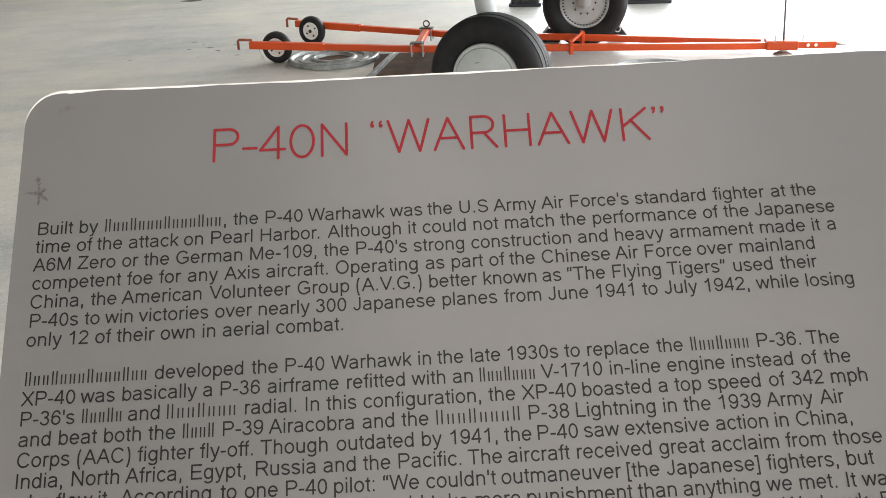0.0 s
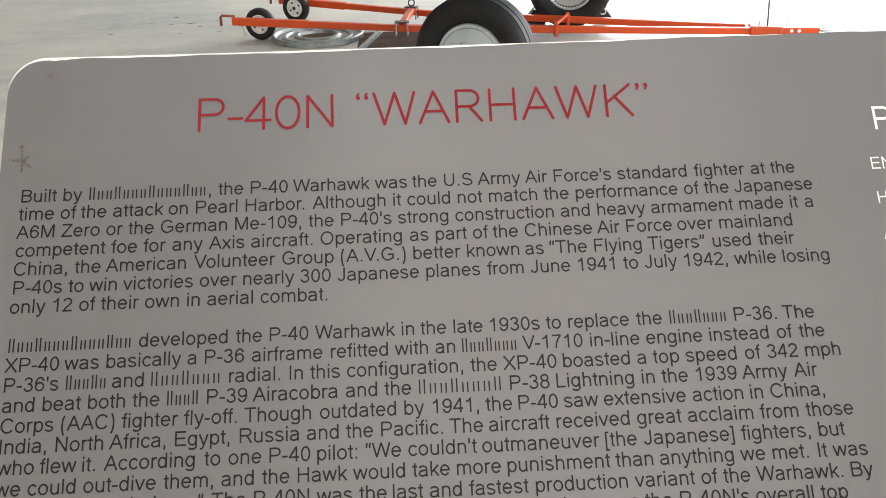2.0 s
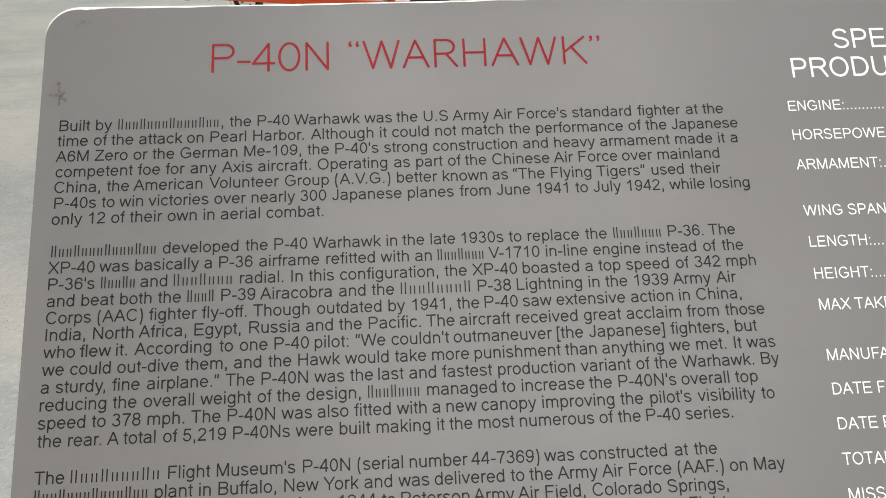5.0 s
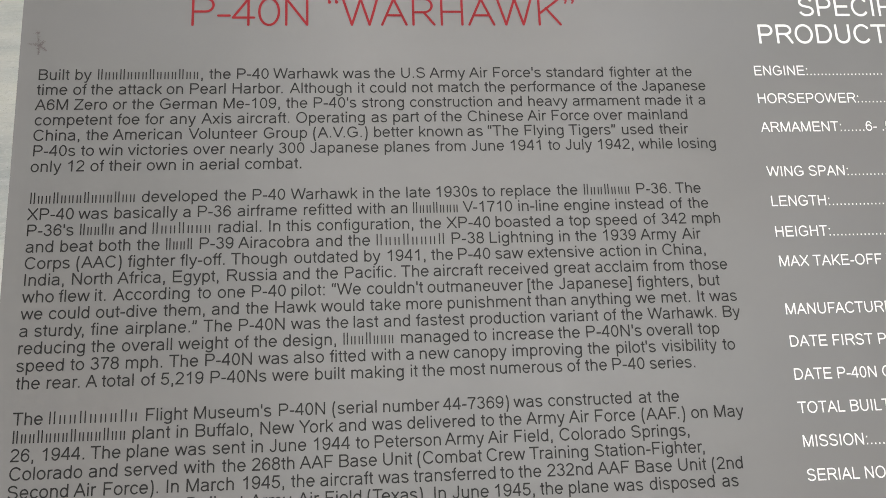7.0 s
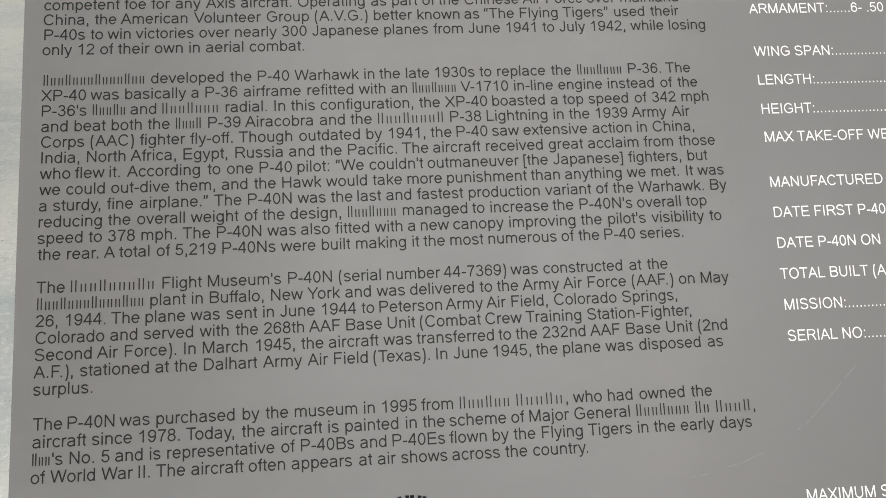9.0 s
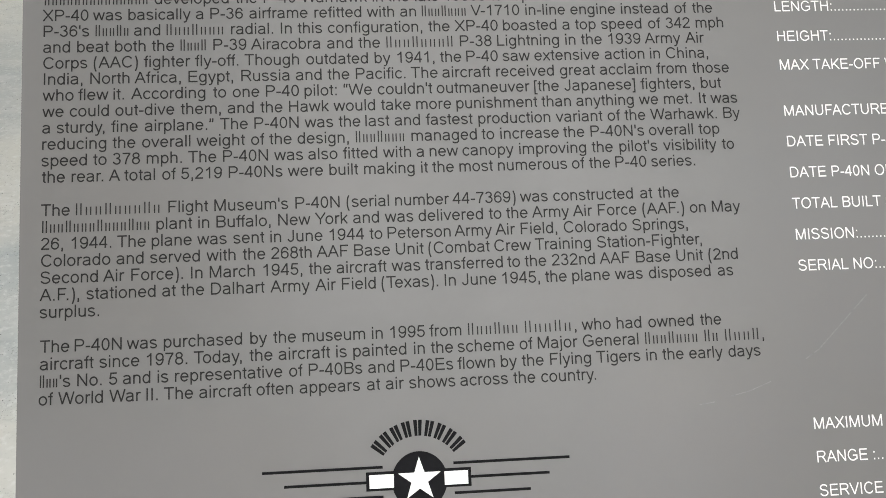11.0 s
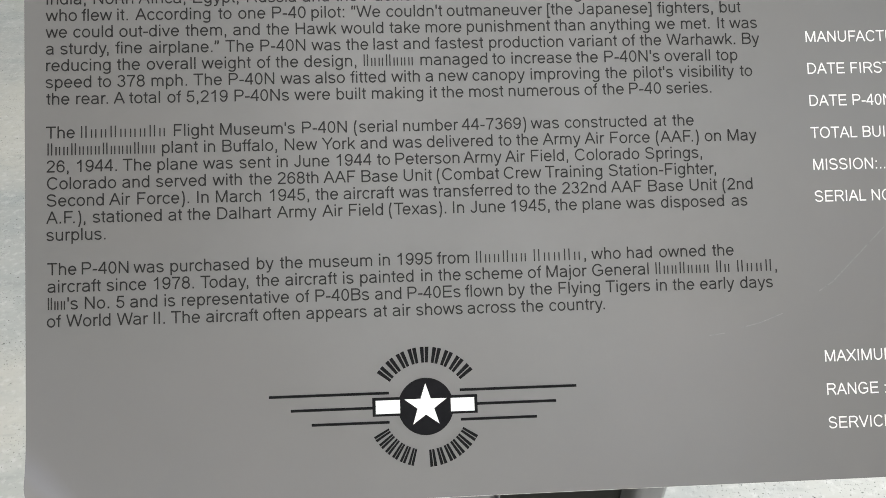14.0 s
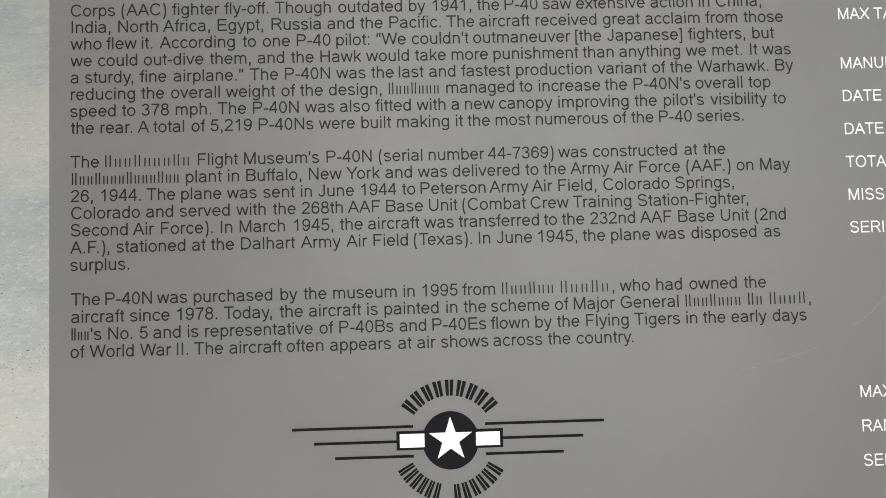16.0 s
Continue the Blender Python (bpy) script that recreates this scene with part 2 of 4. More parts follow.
# ---- hangar shell ----
def slab_with_hole(x0, x1, z0, z1, hx0, hx1, hz1, y0, y1):
    """A wall along x with one opening that goes through it down to the floor."""
    return join(box((hx0 - x0, y1 - y0, z1 - z0), ((x0 + hx0) / 2, (y0 + y1) / 2, (z0 + z1) / 2)),
                box((x1 - hx1, y1 - y0, z1 - z0), ((x1 + hx1) / 2, (y0 + y1) / 2, (z0 + z1) / 2)),
                box((hx1 - hx0, y1 - y0, z1 - hz1), ((hx0 + hx1) / 2, (y0 + y1) / 2, (z1 + hz1) / 2)))


def wall_along_y(x0, x1, y0, y1, z1, hy0, hy1, hz1):
    return join(box((x1 - x0, hy0 - y0, z1), ((x0 + x1) / 2, (y0 + hy0) / 2, z1 / 2)),
                box((x1 - x0, y1 - hy1, z1), ((x0 + x1) / 2, (y1 + hy1) / 2, z1 / 2)),
                box((x1 - x0, hy1 - hy0, z1 - hz1), ((x0 + x1) / 2, (hy0 + hy1) / 2, (z1 + hz1) / 2)))


structure("floor", box((28.9, 32, 0.2), (-3.55, 0, -0.1)), M_FLOOR, "worn pale concrete hangar floor with pits and stains")
structure("ground", box((3000, 3000, 0.1), (0, 0, -0.26)), M_APRON, "pale concrete apron outside the hangar")
structure("wall_north", slab_with_hole(-18, 10.9, 0, 8, 1.9, 10.1, 6.2, 15.6, 15.9), M_WALL, "sheet metal hangar wall with an open door")
structure("wall_south", slab_with_hole(-18, 10.9, 0, 8, -9, 7, 6.0, -15.9, -15.6), M_WALL, "sheet metal hangar wall with an added rear opening")
structure("wall_west", box((0.3, 31.2, 8), (-17.85, 0, 4)), M_WALL, "plain sheet metal hangar side wall")
structure("wall_east", wall_along_y(10.6, 10.9, -15.6, 15.6, 8, -2.8, 14.8, 6.2), M_WALL, "sheet metal hangar wall with a wide open door")
roof = []
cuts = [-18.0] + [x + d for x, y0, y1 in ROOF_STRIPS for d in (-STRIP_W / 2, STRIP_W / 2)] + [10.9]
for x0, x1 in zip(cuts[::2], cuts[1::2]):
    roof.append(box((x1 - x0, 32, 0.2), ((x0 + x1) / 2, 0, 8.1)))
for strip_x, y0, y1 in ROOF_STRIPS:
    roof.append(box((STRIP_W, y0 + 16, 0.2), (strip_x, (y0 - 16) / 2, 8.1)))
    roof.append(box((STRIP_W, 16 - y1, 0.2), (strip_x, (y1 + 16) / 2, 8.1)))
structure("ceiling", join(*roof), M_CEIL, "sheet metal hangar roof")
# Sheets that close the assumed roof strips, out of view
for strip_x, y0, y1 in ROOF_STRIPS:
    structure("skylight", box((STRIP_W + 0.2, y1 - y0 + 0.2, 0.02), (strip_x, (y0 + y1) / 2, 8.212)), M_CORE, "unseen white sheet closing an assumed roof light")

# ---- the sign: a tilted printed board on a steel post ----
TILT, Z0 = 48.0, 1.4174
BOARD = pose(0, 0, Z0, TILT, 0, 0)          # board plane: x along the lines, y up the board, z out of its face
X0, X1, Y0, Y1 = -0.0134, 0.800, -0.5108, 0.1012
sign = thing("information_sign", "grey printed information board with black text on a steel post", "sign")


def sag(x, y):
    """Corners that have been knocked and bent a little."""
    z = 0.0
    d = 0.062 - ((x - X0) + (y - Y0) * 1.05)
    if d > 0:
        z += 2.4 * d * d
    d = 0.045 - ((x - X0) * 0.8 + (Y1 - y))
    if d > 0:
        z += 0.4 * d * d
    d = y - Y1 + 0.0055
    if d > 0:
        z -= 9 * d * d          # the upper edge is rolled back a little
    return z


def sheet(inset, top, radius, low, z, back=None, nx=110, ny=90):
    """A round-cornered sheet that follows the board's bent corners; with back, a solid down to it."""
    x0, x1, y0, y1 = X0 + inset, X1 - inset, Y0 + inset, Y1 - top
    bm = bmesh.new()

    def worn(px, y):
        """The sheet was cut by hand: its side leans, its lower edge climbs, and the film stops unevenly short of the top."""
        up, side = (y - Y0) / (Y1 - Y0), (px - X0) / (X1 - X0)
        dx = (0.0004 - 0.0026 * up) * max(0.0, 1 - 4 * side)
        dy = (0.0006 + 0.0022 * min(side, 0.5)) * max(0.0, 1 - 6 * up) + 0.0012 * max(0.0, 1 - 5 * side) * max(0.0, 6 * up - 5)
        if top:
            dy += max(0.0, 8 * up - 7) * (0.0012 * min(1.0, max(0.0, 4 * side - 1.5)) + 0.0003 * math.sin(px * 61) + 0.0002 * math.sin(px * 173 + 1)
                                          - 0.0014 * math.exp(-((px - X0 - 0.028) / 0.012) ** 2) * (1 + 0.3 * math.sin(px * 900)))
        return px + dx, y + dy
    fine = [0.5 - 0.5 * math.cos(math.pi * k / 12) for k in range(13)]
    ys = [y0 + low * f for f in fine[:-1]] + [y0 + low + (y1 - y0 - low - radius) * k / ny for k in range(ny)] + [y1 - radius + radius * f for f in fine]
    us = [0.10 * k / 60 for k in range(60)] + [0.10 + 0.90 * k / nx for k in range(nx + 1)]

    def layer(depth):
        rows = []
        for y in ys:
            r, gap = (low, max(0.0, y0 + low - y)) if y < y0 + low else (radius, max(0.0, y - (y1 - radius)))
            cut = r - math.sqrt(max(0.0, r * r - gap * gap))
            rows.append([bm.verts.new((*worn(px, y), sag(px, y) + depth)) for px in (x0 + cut + (x1 - x0 - 2 * cut) * u for u in us)])
        return rows
    front = layer(z)
    for a, b in zip(front, front[1:]):
        for k in range(len(us) - 1):
            bm.faces.new((a[k], a[k + 1], b[k + 1], b[k]))
    if back is not None:
        rear = layer(back)
        for a, b in zip(rear, rear[1:]):
            for k in range(len(us) - 1):
                bm.faces.new((b[k], b[k + 1], a[k + 1], a[k]))

        def rim(rows):
            return rows[0] + [r[-1] for r in rows[1:]] + rows[-1][-2::-1] + [r[0] for r in rows[-2:0:-1]]
        f, r = rim(front), rim(rear)
        for k in range(len(f)):
            j = (k + 1) % len(f)
            bm.faces.new((f[k], r[k], r[j], f[j]))
    bmesh.ops.transform(bm, matrix=BOARD, verts=bm.verts)
    return bm


board = part("board", sheet(0.0, 0.0, 0.0245, 0.0225, -0.0006, -0.0066), M_CORE, sign, "white plastic board with chipped edges", True)
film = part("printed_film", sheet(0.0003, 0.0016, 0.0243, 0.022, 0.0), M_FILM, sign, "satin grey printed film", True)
for mesh_part in (board, film):
    mesh_part.data.set_sharp_from_angle(angle=radians(40))

# Chips and burrs of white plastic along the top and bottom edge
random.seed(4)
for k in range(20):
    low = k % 2
    cx = random.uniform(X0 + 0.05, 0.64)
    cy = Y0 + 0.0009 + 0.0022 * min((cx - X0) / (X1 - X0), 0.5) if low else Y1 - 0.0012
    r = random.uniform(0.0003, 0.0006)
    chip = bmesh.new()
    bmesh.ops.create_icosphere(chip, subdivisions=1, radius=r)
    for v in chip.verts:
        v.co *= random.uniform(0.7, 1.2)
    bmesh.ops.scale(chip, vec=(random.uniform(1.0, 3.2), 0.7, 0.35), verts=chip.verts)
    bmesh.ops.translate(chip, vec=(cx, cy, -0.0002), verts=chip.verts)
    bmesh.ops.transform(chip, matrix=BOARD, verts=chip.verts)
    part("chip", chip, M_CORE, board)

# ---- lettering: a plain grotesque alphabet drawn with an even pen, in thousandths of an em ----
PEN = 84
ADV, GLYPHS = {}, {}


def arc(cx, cy, rx, ry, a0, a1, n=14):
    return [(cx + rx * math.cos(radians(a)), cy + ry * math.sin(radians(a))) for a in np.linspace(a0, a1, n)]


def stem(x, y0=0, y1=716):
    return [(x, y0), (x, y1)]


def bar(y, x0, x1):
    return [(x0, y), (x1, y)]


def loop(cx, cy, rx, ry):
    return arc(cx, cy, rx, ry, 0, 360, 25)


def turned(lines, px, py, sx=-1, sy=-1):
    return [[(px + sx * (x - px), py + sy * (y - py)) for x, y in line] for line in lines]


def draw(ch, adv, *lines):
    """One letter: its advance and the middle lines of its pen strokes, kept as points and four-cornered faces."""
    pts, faces = [], []
    for k, line in enumerate(lines):
        p = np.array(line, float)
        way = np.gradient(p, axis=0)
        way /= np.maximum(np.linalg.norm(way, axis=1, keepdims=True), 1e-9)
        if np.hypot(*(p[0] - p[-1])) < 1:
            way[0] = way[-1] = (way[0] + way[-1]) / np.linalg.norm(way[0] + way[-1])
        off = np.stack((-way[:, 1], way[:, 0]), 1) * PEN / 2
        first = len(pts)
        for a, b in zip(p + off, p - off):
            pts += [(a[0] / 1000, a[1] / 1000, k), (b[0] / 1000, b[1] / 1000, k)]
        faces += [(first + 2 * j, first + 2 * j + 1, first + 2 * j + 3, first + 2 * j + 2) for j in range(len(p) - 1)]
    ADV[ch], GLYPHS[ch] = adv, (pts, faces)


ADV[" "] = 278
draw("A", 667, [(44, 0), (334, 700)], [(624, 0), (334, 700)], bar(250, 150, 518))
draw("B", 667, stem(115), [(115, 676), (370, 676)] + arc(380, 529, 188, 147, 90, -90) + [(115, 382)], [(115, 382), (380, 382)] + arc(390, 211, 196, 171, 90, -90) + [(115, 40)])
draw("C", 722, arc(385, 358, 293, 331, 36, 324, 24))
draw("D", 722, stem(119), [(119, 676), (320, 676)] + arc(330, 358, 299, 318, 90, -90) + [(320, 40), (119, 40)])
draw("E", 667, stem(121), bar(676, 80, 605), bar(368, 80, 580), bar(40, 80, 620))
draw("F", 611, stem(124), bar(676, 82, 565), bar(352, 82, 500))
draw("G", 778, arc(388, 358, 293, 331, 36, 308, 24) + [(668, 140)], stem(668, 108, 370), bar(330, 395, 710))
draw("H", 722, stem(122), stem(599), bar(380, 122, 599))
draw("I", 278, stem(140))
draw("J", 500, [(376, 716), (376, 210)] + arc(223, 200, 153, 168, 0, -172))
draw("K", 667, stem(121), [(615, 716), (125, 235)], [(270, 375), (625, 0)])
draw("L", 556, stem(115), bar(40, 73, 521))
draw("M", 833, stem(116), stem(714), [(130, 716), (415, 20)], [(700, 716), (415, 20)])
draw("N", 722, stem(118), stem(598), [(118, 700), (598, 16)])
draw("O", 778, loop(389, 358, 299, 331))
draw("P", 667, stem(119), [(119, 676), (380, 676)] + arc(395, 503, 186, 173, 90, -90) + [(119, 330)])
draw("Q", 778, loop(389, 358, 299, 331), [(450, 160), (690, -30)])
draw("R", 722, stem(121), [(121, 676), (420, 676)] + arc(430, 516, 190, 160, 90, -90) + [(121, 356)], [(400, 352), (500, 260), (658, 0)])
draw("S", 667, arc(325, 530, 222, 158, 12, 250) + arc(335, 195, 240, 165, 70, -170))
draw("T", 611, stem(306), bar(676, 23, 590))
draw("U", 722, [(121, 716), (121, 280)] + arc(359, 270, 238, 240, 180, 360) + [(598, 280), (598, 716)])
draw("V", 667, [(48, 716), (334, 20)], [(620, 716), (334, 20)])
draw("W", 944, [(55, 716), (252, 20)], [(252, 20), (472, 700)], [(472, 700), (692, 20)], [(692, 20), (890, 716)])
draw("X", 667, [(50, 0), (612, 716)], [(52, 716), (615, 0)])
draw("Y", 667, [(46, 716), (334, 300)], [(622, 716), (334, 300)], stem(334, 0, 310))
draw("Z", 611, bar(676, 50, 570), bar(40, 20, 585), [(522, 660), (75, 58)])
draw("a", 556, arc(253, 372, 178, 116, 160, 0) + [(432, 360), (432, 110), (442, 45), (462, 0)],
     [(432, 310), (330, 290), (222, 272)] + arc(222, 150, 146, 120, 100, 270) + arc(240, 185, 190, 155, -85, -15))
draw("b", 556, stem(108), loop(294, 259, 184, 231))
draw("c", 500, arc(277, 259, 198, 231, 36, 324, 24))
draw("d", 556, stem(446), loop(261, 259, 184, 231))
draw("e", 556, arc(276, 260, 197, 230, 2, 326, 26), bar(268, 85, 512))
draw("f", 278, [(148, 0), (148, 570)] + arc(250, 580, 102, 107, 180, 78), bar(484, 9, 262))
draw("g", 556, [(449, 519), (449, -30)] + arc(262, -45, 187, 125, 0, -158), loop(262, 262, 184, 228))
draw("h", 556, stem(110), [(445, 0), (445, 320)] + arc(278, 330, 167, 157, 0, 175))
draw("i", 222, stem(110, 0, 519), stem(110, 616, 716))
draw("j", 222, [(110, 519), (110, -80)] + arc(20, -90, 90, 80, 0, -105), stem(110, 616, 716))
draw("k", 500, stem(110), [(452, 519), (115, 185)], [(232, 295), (460, 0)])
draw("l", 222, stem(108))
draw("m", 833, stem(108, 0, 519), [(419, 0), (419, 330)] + arc(264, 338, 155, 149, 0, 175), [(728, 0), (728, 330)] + arc(573, 338, 155, 149, 0, 175))
draw("n", 556, stem(108, 0, 519), [(445, 0), (445, 320)] + arc(277, 330, 168, 157, 0, 175))
draw("o", 556, loop(276, 259, 200, 231))
draw("p", 556, stem(108, -199, 519), loop(294, 259, 184, 231))
draw("q", 556, stem(447, -199, 519), loop(261, 259, 184, 231))
draw("r", 333, stem(108, 0, 519), arc(255, 300, 147, 184, 180, 62))
draw("s", 500, arc(243, 384, 163, 105, 15, 250) + arc(250, 137, 172, 109, 70, -168))
draw("t", 278, [(138, 655), (138, 125)] + arc(214, 118, 76, 80, 180, 288), bar(484, 18, 262))
draw("u", 556, stem(444, 0, 519), [(106, 519), (106, 200)] + arc(275, 190, 169, 160, 180, 352))
draw("v", 500, [(47, 519), (250, 16)], [(453, 519), (250, 16)])
draw("w", 722, [(43, 519), (194, 16)], [(194, 16), (359, 505)], [(359, 505), (524, 16)], [(524, 16), (676, 519)])
draw("x", 500, [(50, 519), (450, 0)], [(450, 519), (50, 0)])
draw("y", 500, [(52, 519), (258, 10)], [(452, 519), (270, 5), (225, -110), (185, -158), (130, -170), (72, -160)])
draw("z", 500, bar(480, 40, 462), bar(38, 20, 479), [(420, 468), (70, 50)])
SIX = (loop(277, 228, 194, 195), arc(290, 340, 208, 335, 180, 30, 16))
draw("0", 556, loop(275, 353, 191, 323))
draw("1", 556, stem(330), [(325, 675), (282, 610), (205, 550), (112, 508)])
draw("2", 556, arc(270, 508, 190, 168, 172, -32) + [(320, 300), (175, 172), (88, 48)], bar(40, 30, 503))
draw("3", 556, arc(262, 527, 168, 149, 165, -85), arc(268, 205, 196, 175, 96, -170))
draw("4", 556, stem(387), bar(208, 13, 507), [(368, 690), (60, 215)])
draw("5", 556, bar(666, 125, 480), [(158, 700), (98, 350)], arc(268, 228, 200, 196, 146, -168))
draw("6", 556, *SIX)
draw("7", 556, bar(664, 47, 510), [(488, 650), (350, 460), (262, 230), (226, 0)])
draw("8", 556, loop(277, 528, 168, 148), loop(277, 203, 194, 180))
draw("9", 556, *turned(SIX, 276, 353))
draw(",", 278, stem(133, 0, 98), [(150, 15), (115, -130)])
draw(".", 278, stem(139, 0, 98))
draw(":", 278, stem(139, 0, 98), stem(139, 421, 519))
draw("-", 333, bar(258, 32, 302))
draw("'", 191, stem(95, 465, 716))
PAREN = [arc(330, 253, 228, 560, 122, 238)]
draw("(", 333, *PAREN)
draw(")", 333, *turned(PAREN, 166.5, 0, sy=1))
BRACKET = (stem(110, -199, 716), bar(676, 68, 260), bar(-160, 68, 260))
draw("[", 278, *BRACKET)
draw("]", 278, *turned(BRACKET, 139, 0, sy=1))
QUOTE = ([(92, 475), (92, 575)], [(90, 560), (96, 640), (140, 712)], [(240, 475), (240, 575)], [(238, 560), (244, 640), (288, 712)])
draw("“", 333, *QUOTE)
draw("”", 333, *turned(QUOTE, 166.5, 593))
KERN = {" A": -55, "A ": -55, "11": -74, "y,": -74, "y.": -74, "r,": -55, "r.": -55, "w,": -55, "w.": -55, "Wa": -37, "We": -18, "Wo": -18, "Te": -111,
        "To": -111, "Tr": -37, "F,": -111, "F.": -111, " T": -18, "P ": -18, "ff": -18, "Yo": -74, "V.": -92, "V-": -55, "Vo": -55, " Y": -18, "P.": -129, "FA": -55, "P,": -129}
LIFT = 0.00035


def lettering(name, text, x, y, em, material, tall=1.0, parent=None):
    """One printed line. {n:w} stands for n marks over w thousandths of an em that are drawn as plain upright bars, {+w} or {-w} for a shift of the pen."""
    pts, faces, pen = [], [], 0.0
    k = 0
    while k < len(text):
        if text[k] == "{":
            end = text.index("}", k)
            if ":" not in text[k:end]:
                pen += int(text[k + 1:end]) / 1000
                k = end + 1
                continue
            count, wide = (int(v) for v in text[k + 1:end].split(":"))
            step = wide / 1000 / count
            for c in range(count):
                high = 0.716 if c == 0 else (0.70 if c % 4 == 3 else 0.50)
                for off in (0.14, 0.58):
                    a, b = pen + (c + off) * step, pen + (c + off) * step + 0.072
                    faces.append(tuple(range(len(pts), len(pts) + 4)))
                    pts += [(a, 0, 0), (b, 0, 0), (b, high, 0), (a, high, 0)]
            pen += wide / 1000
            k = end + 1
            continue
        ch = text[k]
        if ch != " ":
            co, fs = GLYPHS[ch]
            faces += [tuple(i + len(pts) for i in f) for f in fs]
            pts += [(cx + pen, cy, cz) for cx, cy, cz in co]
        pen += (ADV[ch] + KERN.get(text[k:k + 2], 0)) / 1000
        k += 1
    mesh = bpy.data.meshes.new(name)
    mesh.from_pydata([(x + px * em, y + py * em * tall, LIFT + pz * 0.000006 + sag(x + px * em, y)) for px, py, pz in pts], [], faces)
    mesh.transform(BOARD)
    mesh.materials.append(material)
    ob = new(name, mesh)
    ob.parent = parent
    return ob


LEAD = 0.011946
PARAGRAPHS = (
    (0, ("{+20}Built by {+40}{14:6333}, the P-40 {-60}Warhawk was {-60}the U.S Army {-40}Air Force's standard {+60}fighter {+40}at the",
         "{+20}time of {-40}the attack {-40}on Pearl Harbor. {+60}Although it could not match the performance of the {-40}Japanese",
         "A6M Zero or the German Me-109, the P-40's strong construction and heavy armament made it {+40}a",
         "{+20}competent foe for {+40}any {+40}Axis aircraft. Operating {+40}as part of {-40}the Chinese {-60}Air Force {-60}over mainland",
         "China, the American {+60}Volunteer {+40}Group (A.V.G.) better known {-60}as {-40}“The Flying Tigers” {+40}used {+60}their",
         "{+40}P-40s to {-40}win {-40}victories over nearly 300 Japanese planes {+40}from June 1941 to July 1942, while losing",
         "only 12 of their own in aerial combat.")),
    (8, ("{+100}{14:6333} developed {+60}the P-40 Warhawk in {-40}the late {-40}1930s to replace {+60}the {+40}{7:3111} P-36. {-60}The",
         "{+40}XP-40 {-60}was basically a P-36 {+40}airframe {+40}refitted with an {-40}{7:2945} {-60}V-1710 in-line engine instead {+60}of {+80}the",
         "{+40}P-36's {5:2112} {-80}and {-40}{7:3612} radial. In this configuration, the XP-40 {-60}boasted a top speed {+60}of {+40}342 mph",
         "{+80}and beat both the {4:1667} P-39 Airacobra {+40}and the {8:4336} {-40}P-38 {-40}Lightning in the 1939 Army {+40}Air",
         "{+80}Corps (AAC) fighter fly-off. Though {+60}outdated by {+40}1941, {-40}the {-80}P-40 {-60}saw {-40}extensive action {-40}in China,",
         "{+80}India, North Africa, Egypt, {+40}Russia and the Pacific. {-60}The {-60}aircraft received great acclaim from {+40}those",
         "{+120}who {-60}flew {-60}it. {+40}According {+100}to {+40}one P-40 {-60}pilot: “We couldn't {-60}outmaneuver {-60}[the Japanese] fighters, but",
         "{+120}we could out-dive {+40}them, and {+40}the Hawk would take {-40}more {-60}punishment {-40}than {-40}anything we met. {+40}It was",
         "{+100}a sturdy, fine {+60}airplane.” {+40}The P-40N was the {-80}last and fastest production variant of the Warhawk. By",
         "{+80}reducing the {+40}overall weight {+40}of the design, {7:3111} managed {-60}to increase {-60}the P-40N's {-40}overall top",
         "{+80}speed to 378 mph. The P-40N was {-40}also fitted with {-40}a {-60}new {-60}canopy improving the {+40}pilot's {+60}visibility {+60}to",
         "{+140}the rear. A total {+40}of 5,219 P-40Ns were built making it {-40}the {-40}most {-40}numerous {-40}of the {-60}P-40 {-40}series.")),
    (21, ("The {-40}{9:5114} Flight Museum's {+40}P-40N (serial {-40}number {-80}44-7369) {-60}was constructed {+80}at {+60}the",
          "{+40}{14:6333} {-40}plant in Buffalo, New York and was {-40}delivered to {-40}the Army Air Force (AAF.) on May",
          "{+20}26, 1944. {-60}The {-40}plane was {+40}sent in June 1944 to {-80}Peterson {-120}Army {-80}Air Field, Colorado Springs,",
          "{+20}Colorado and served {+40}with {+60}the 268th AAF {-40}Base {-40}Unit {-60}(Combat {-60}Crew {-60}Training Station-Fighter,",
          "Second Air {+40}Force). In March {+60}1945, the {-40}aircraft was {-40}transferred {-80}to {-40}the 232nd AAF Base Unit (2nd",
          "{+20}A.F.), stationed at the Dalhart {+40}Army {+40}Air Field {-60}(Texas). {-60}In June {-60}1945, {-60}the {-40}plane was {+40}disposed {+80}as",
          "surplus.")),
    (29, ("{+60}The {-100}P-40N {-80}was purchased {+60}by {+60}the museum in 1995 {-60}from {6:3224} {-40}{5:3057}, {-40}who had {+60}owned {+60}the",
          "{+60}aircraft since 1978. Today, {+60}the aircraft is painted {+40}in the {-80}scheme {-40}of {-40}Major General {7:3445} {2:1000} {4:2335},",
          "{+60}{3:1111}'s No. 5 {-40}and is representative {+40}of P-40Bs and {-60}P-40Es {-60}flown {-40}by the Flying Tigers in the early {+40}days",
          "{+20}of World War {-60}II. {-40}The aircraft {-40}often appears {+60}at air shows {-60}across the country.")),
)
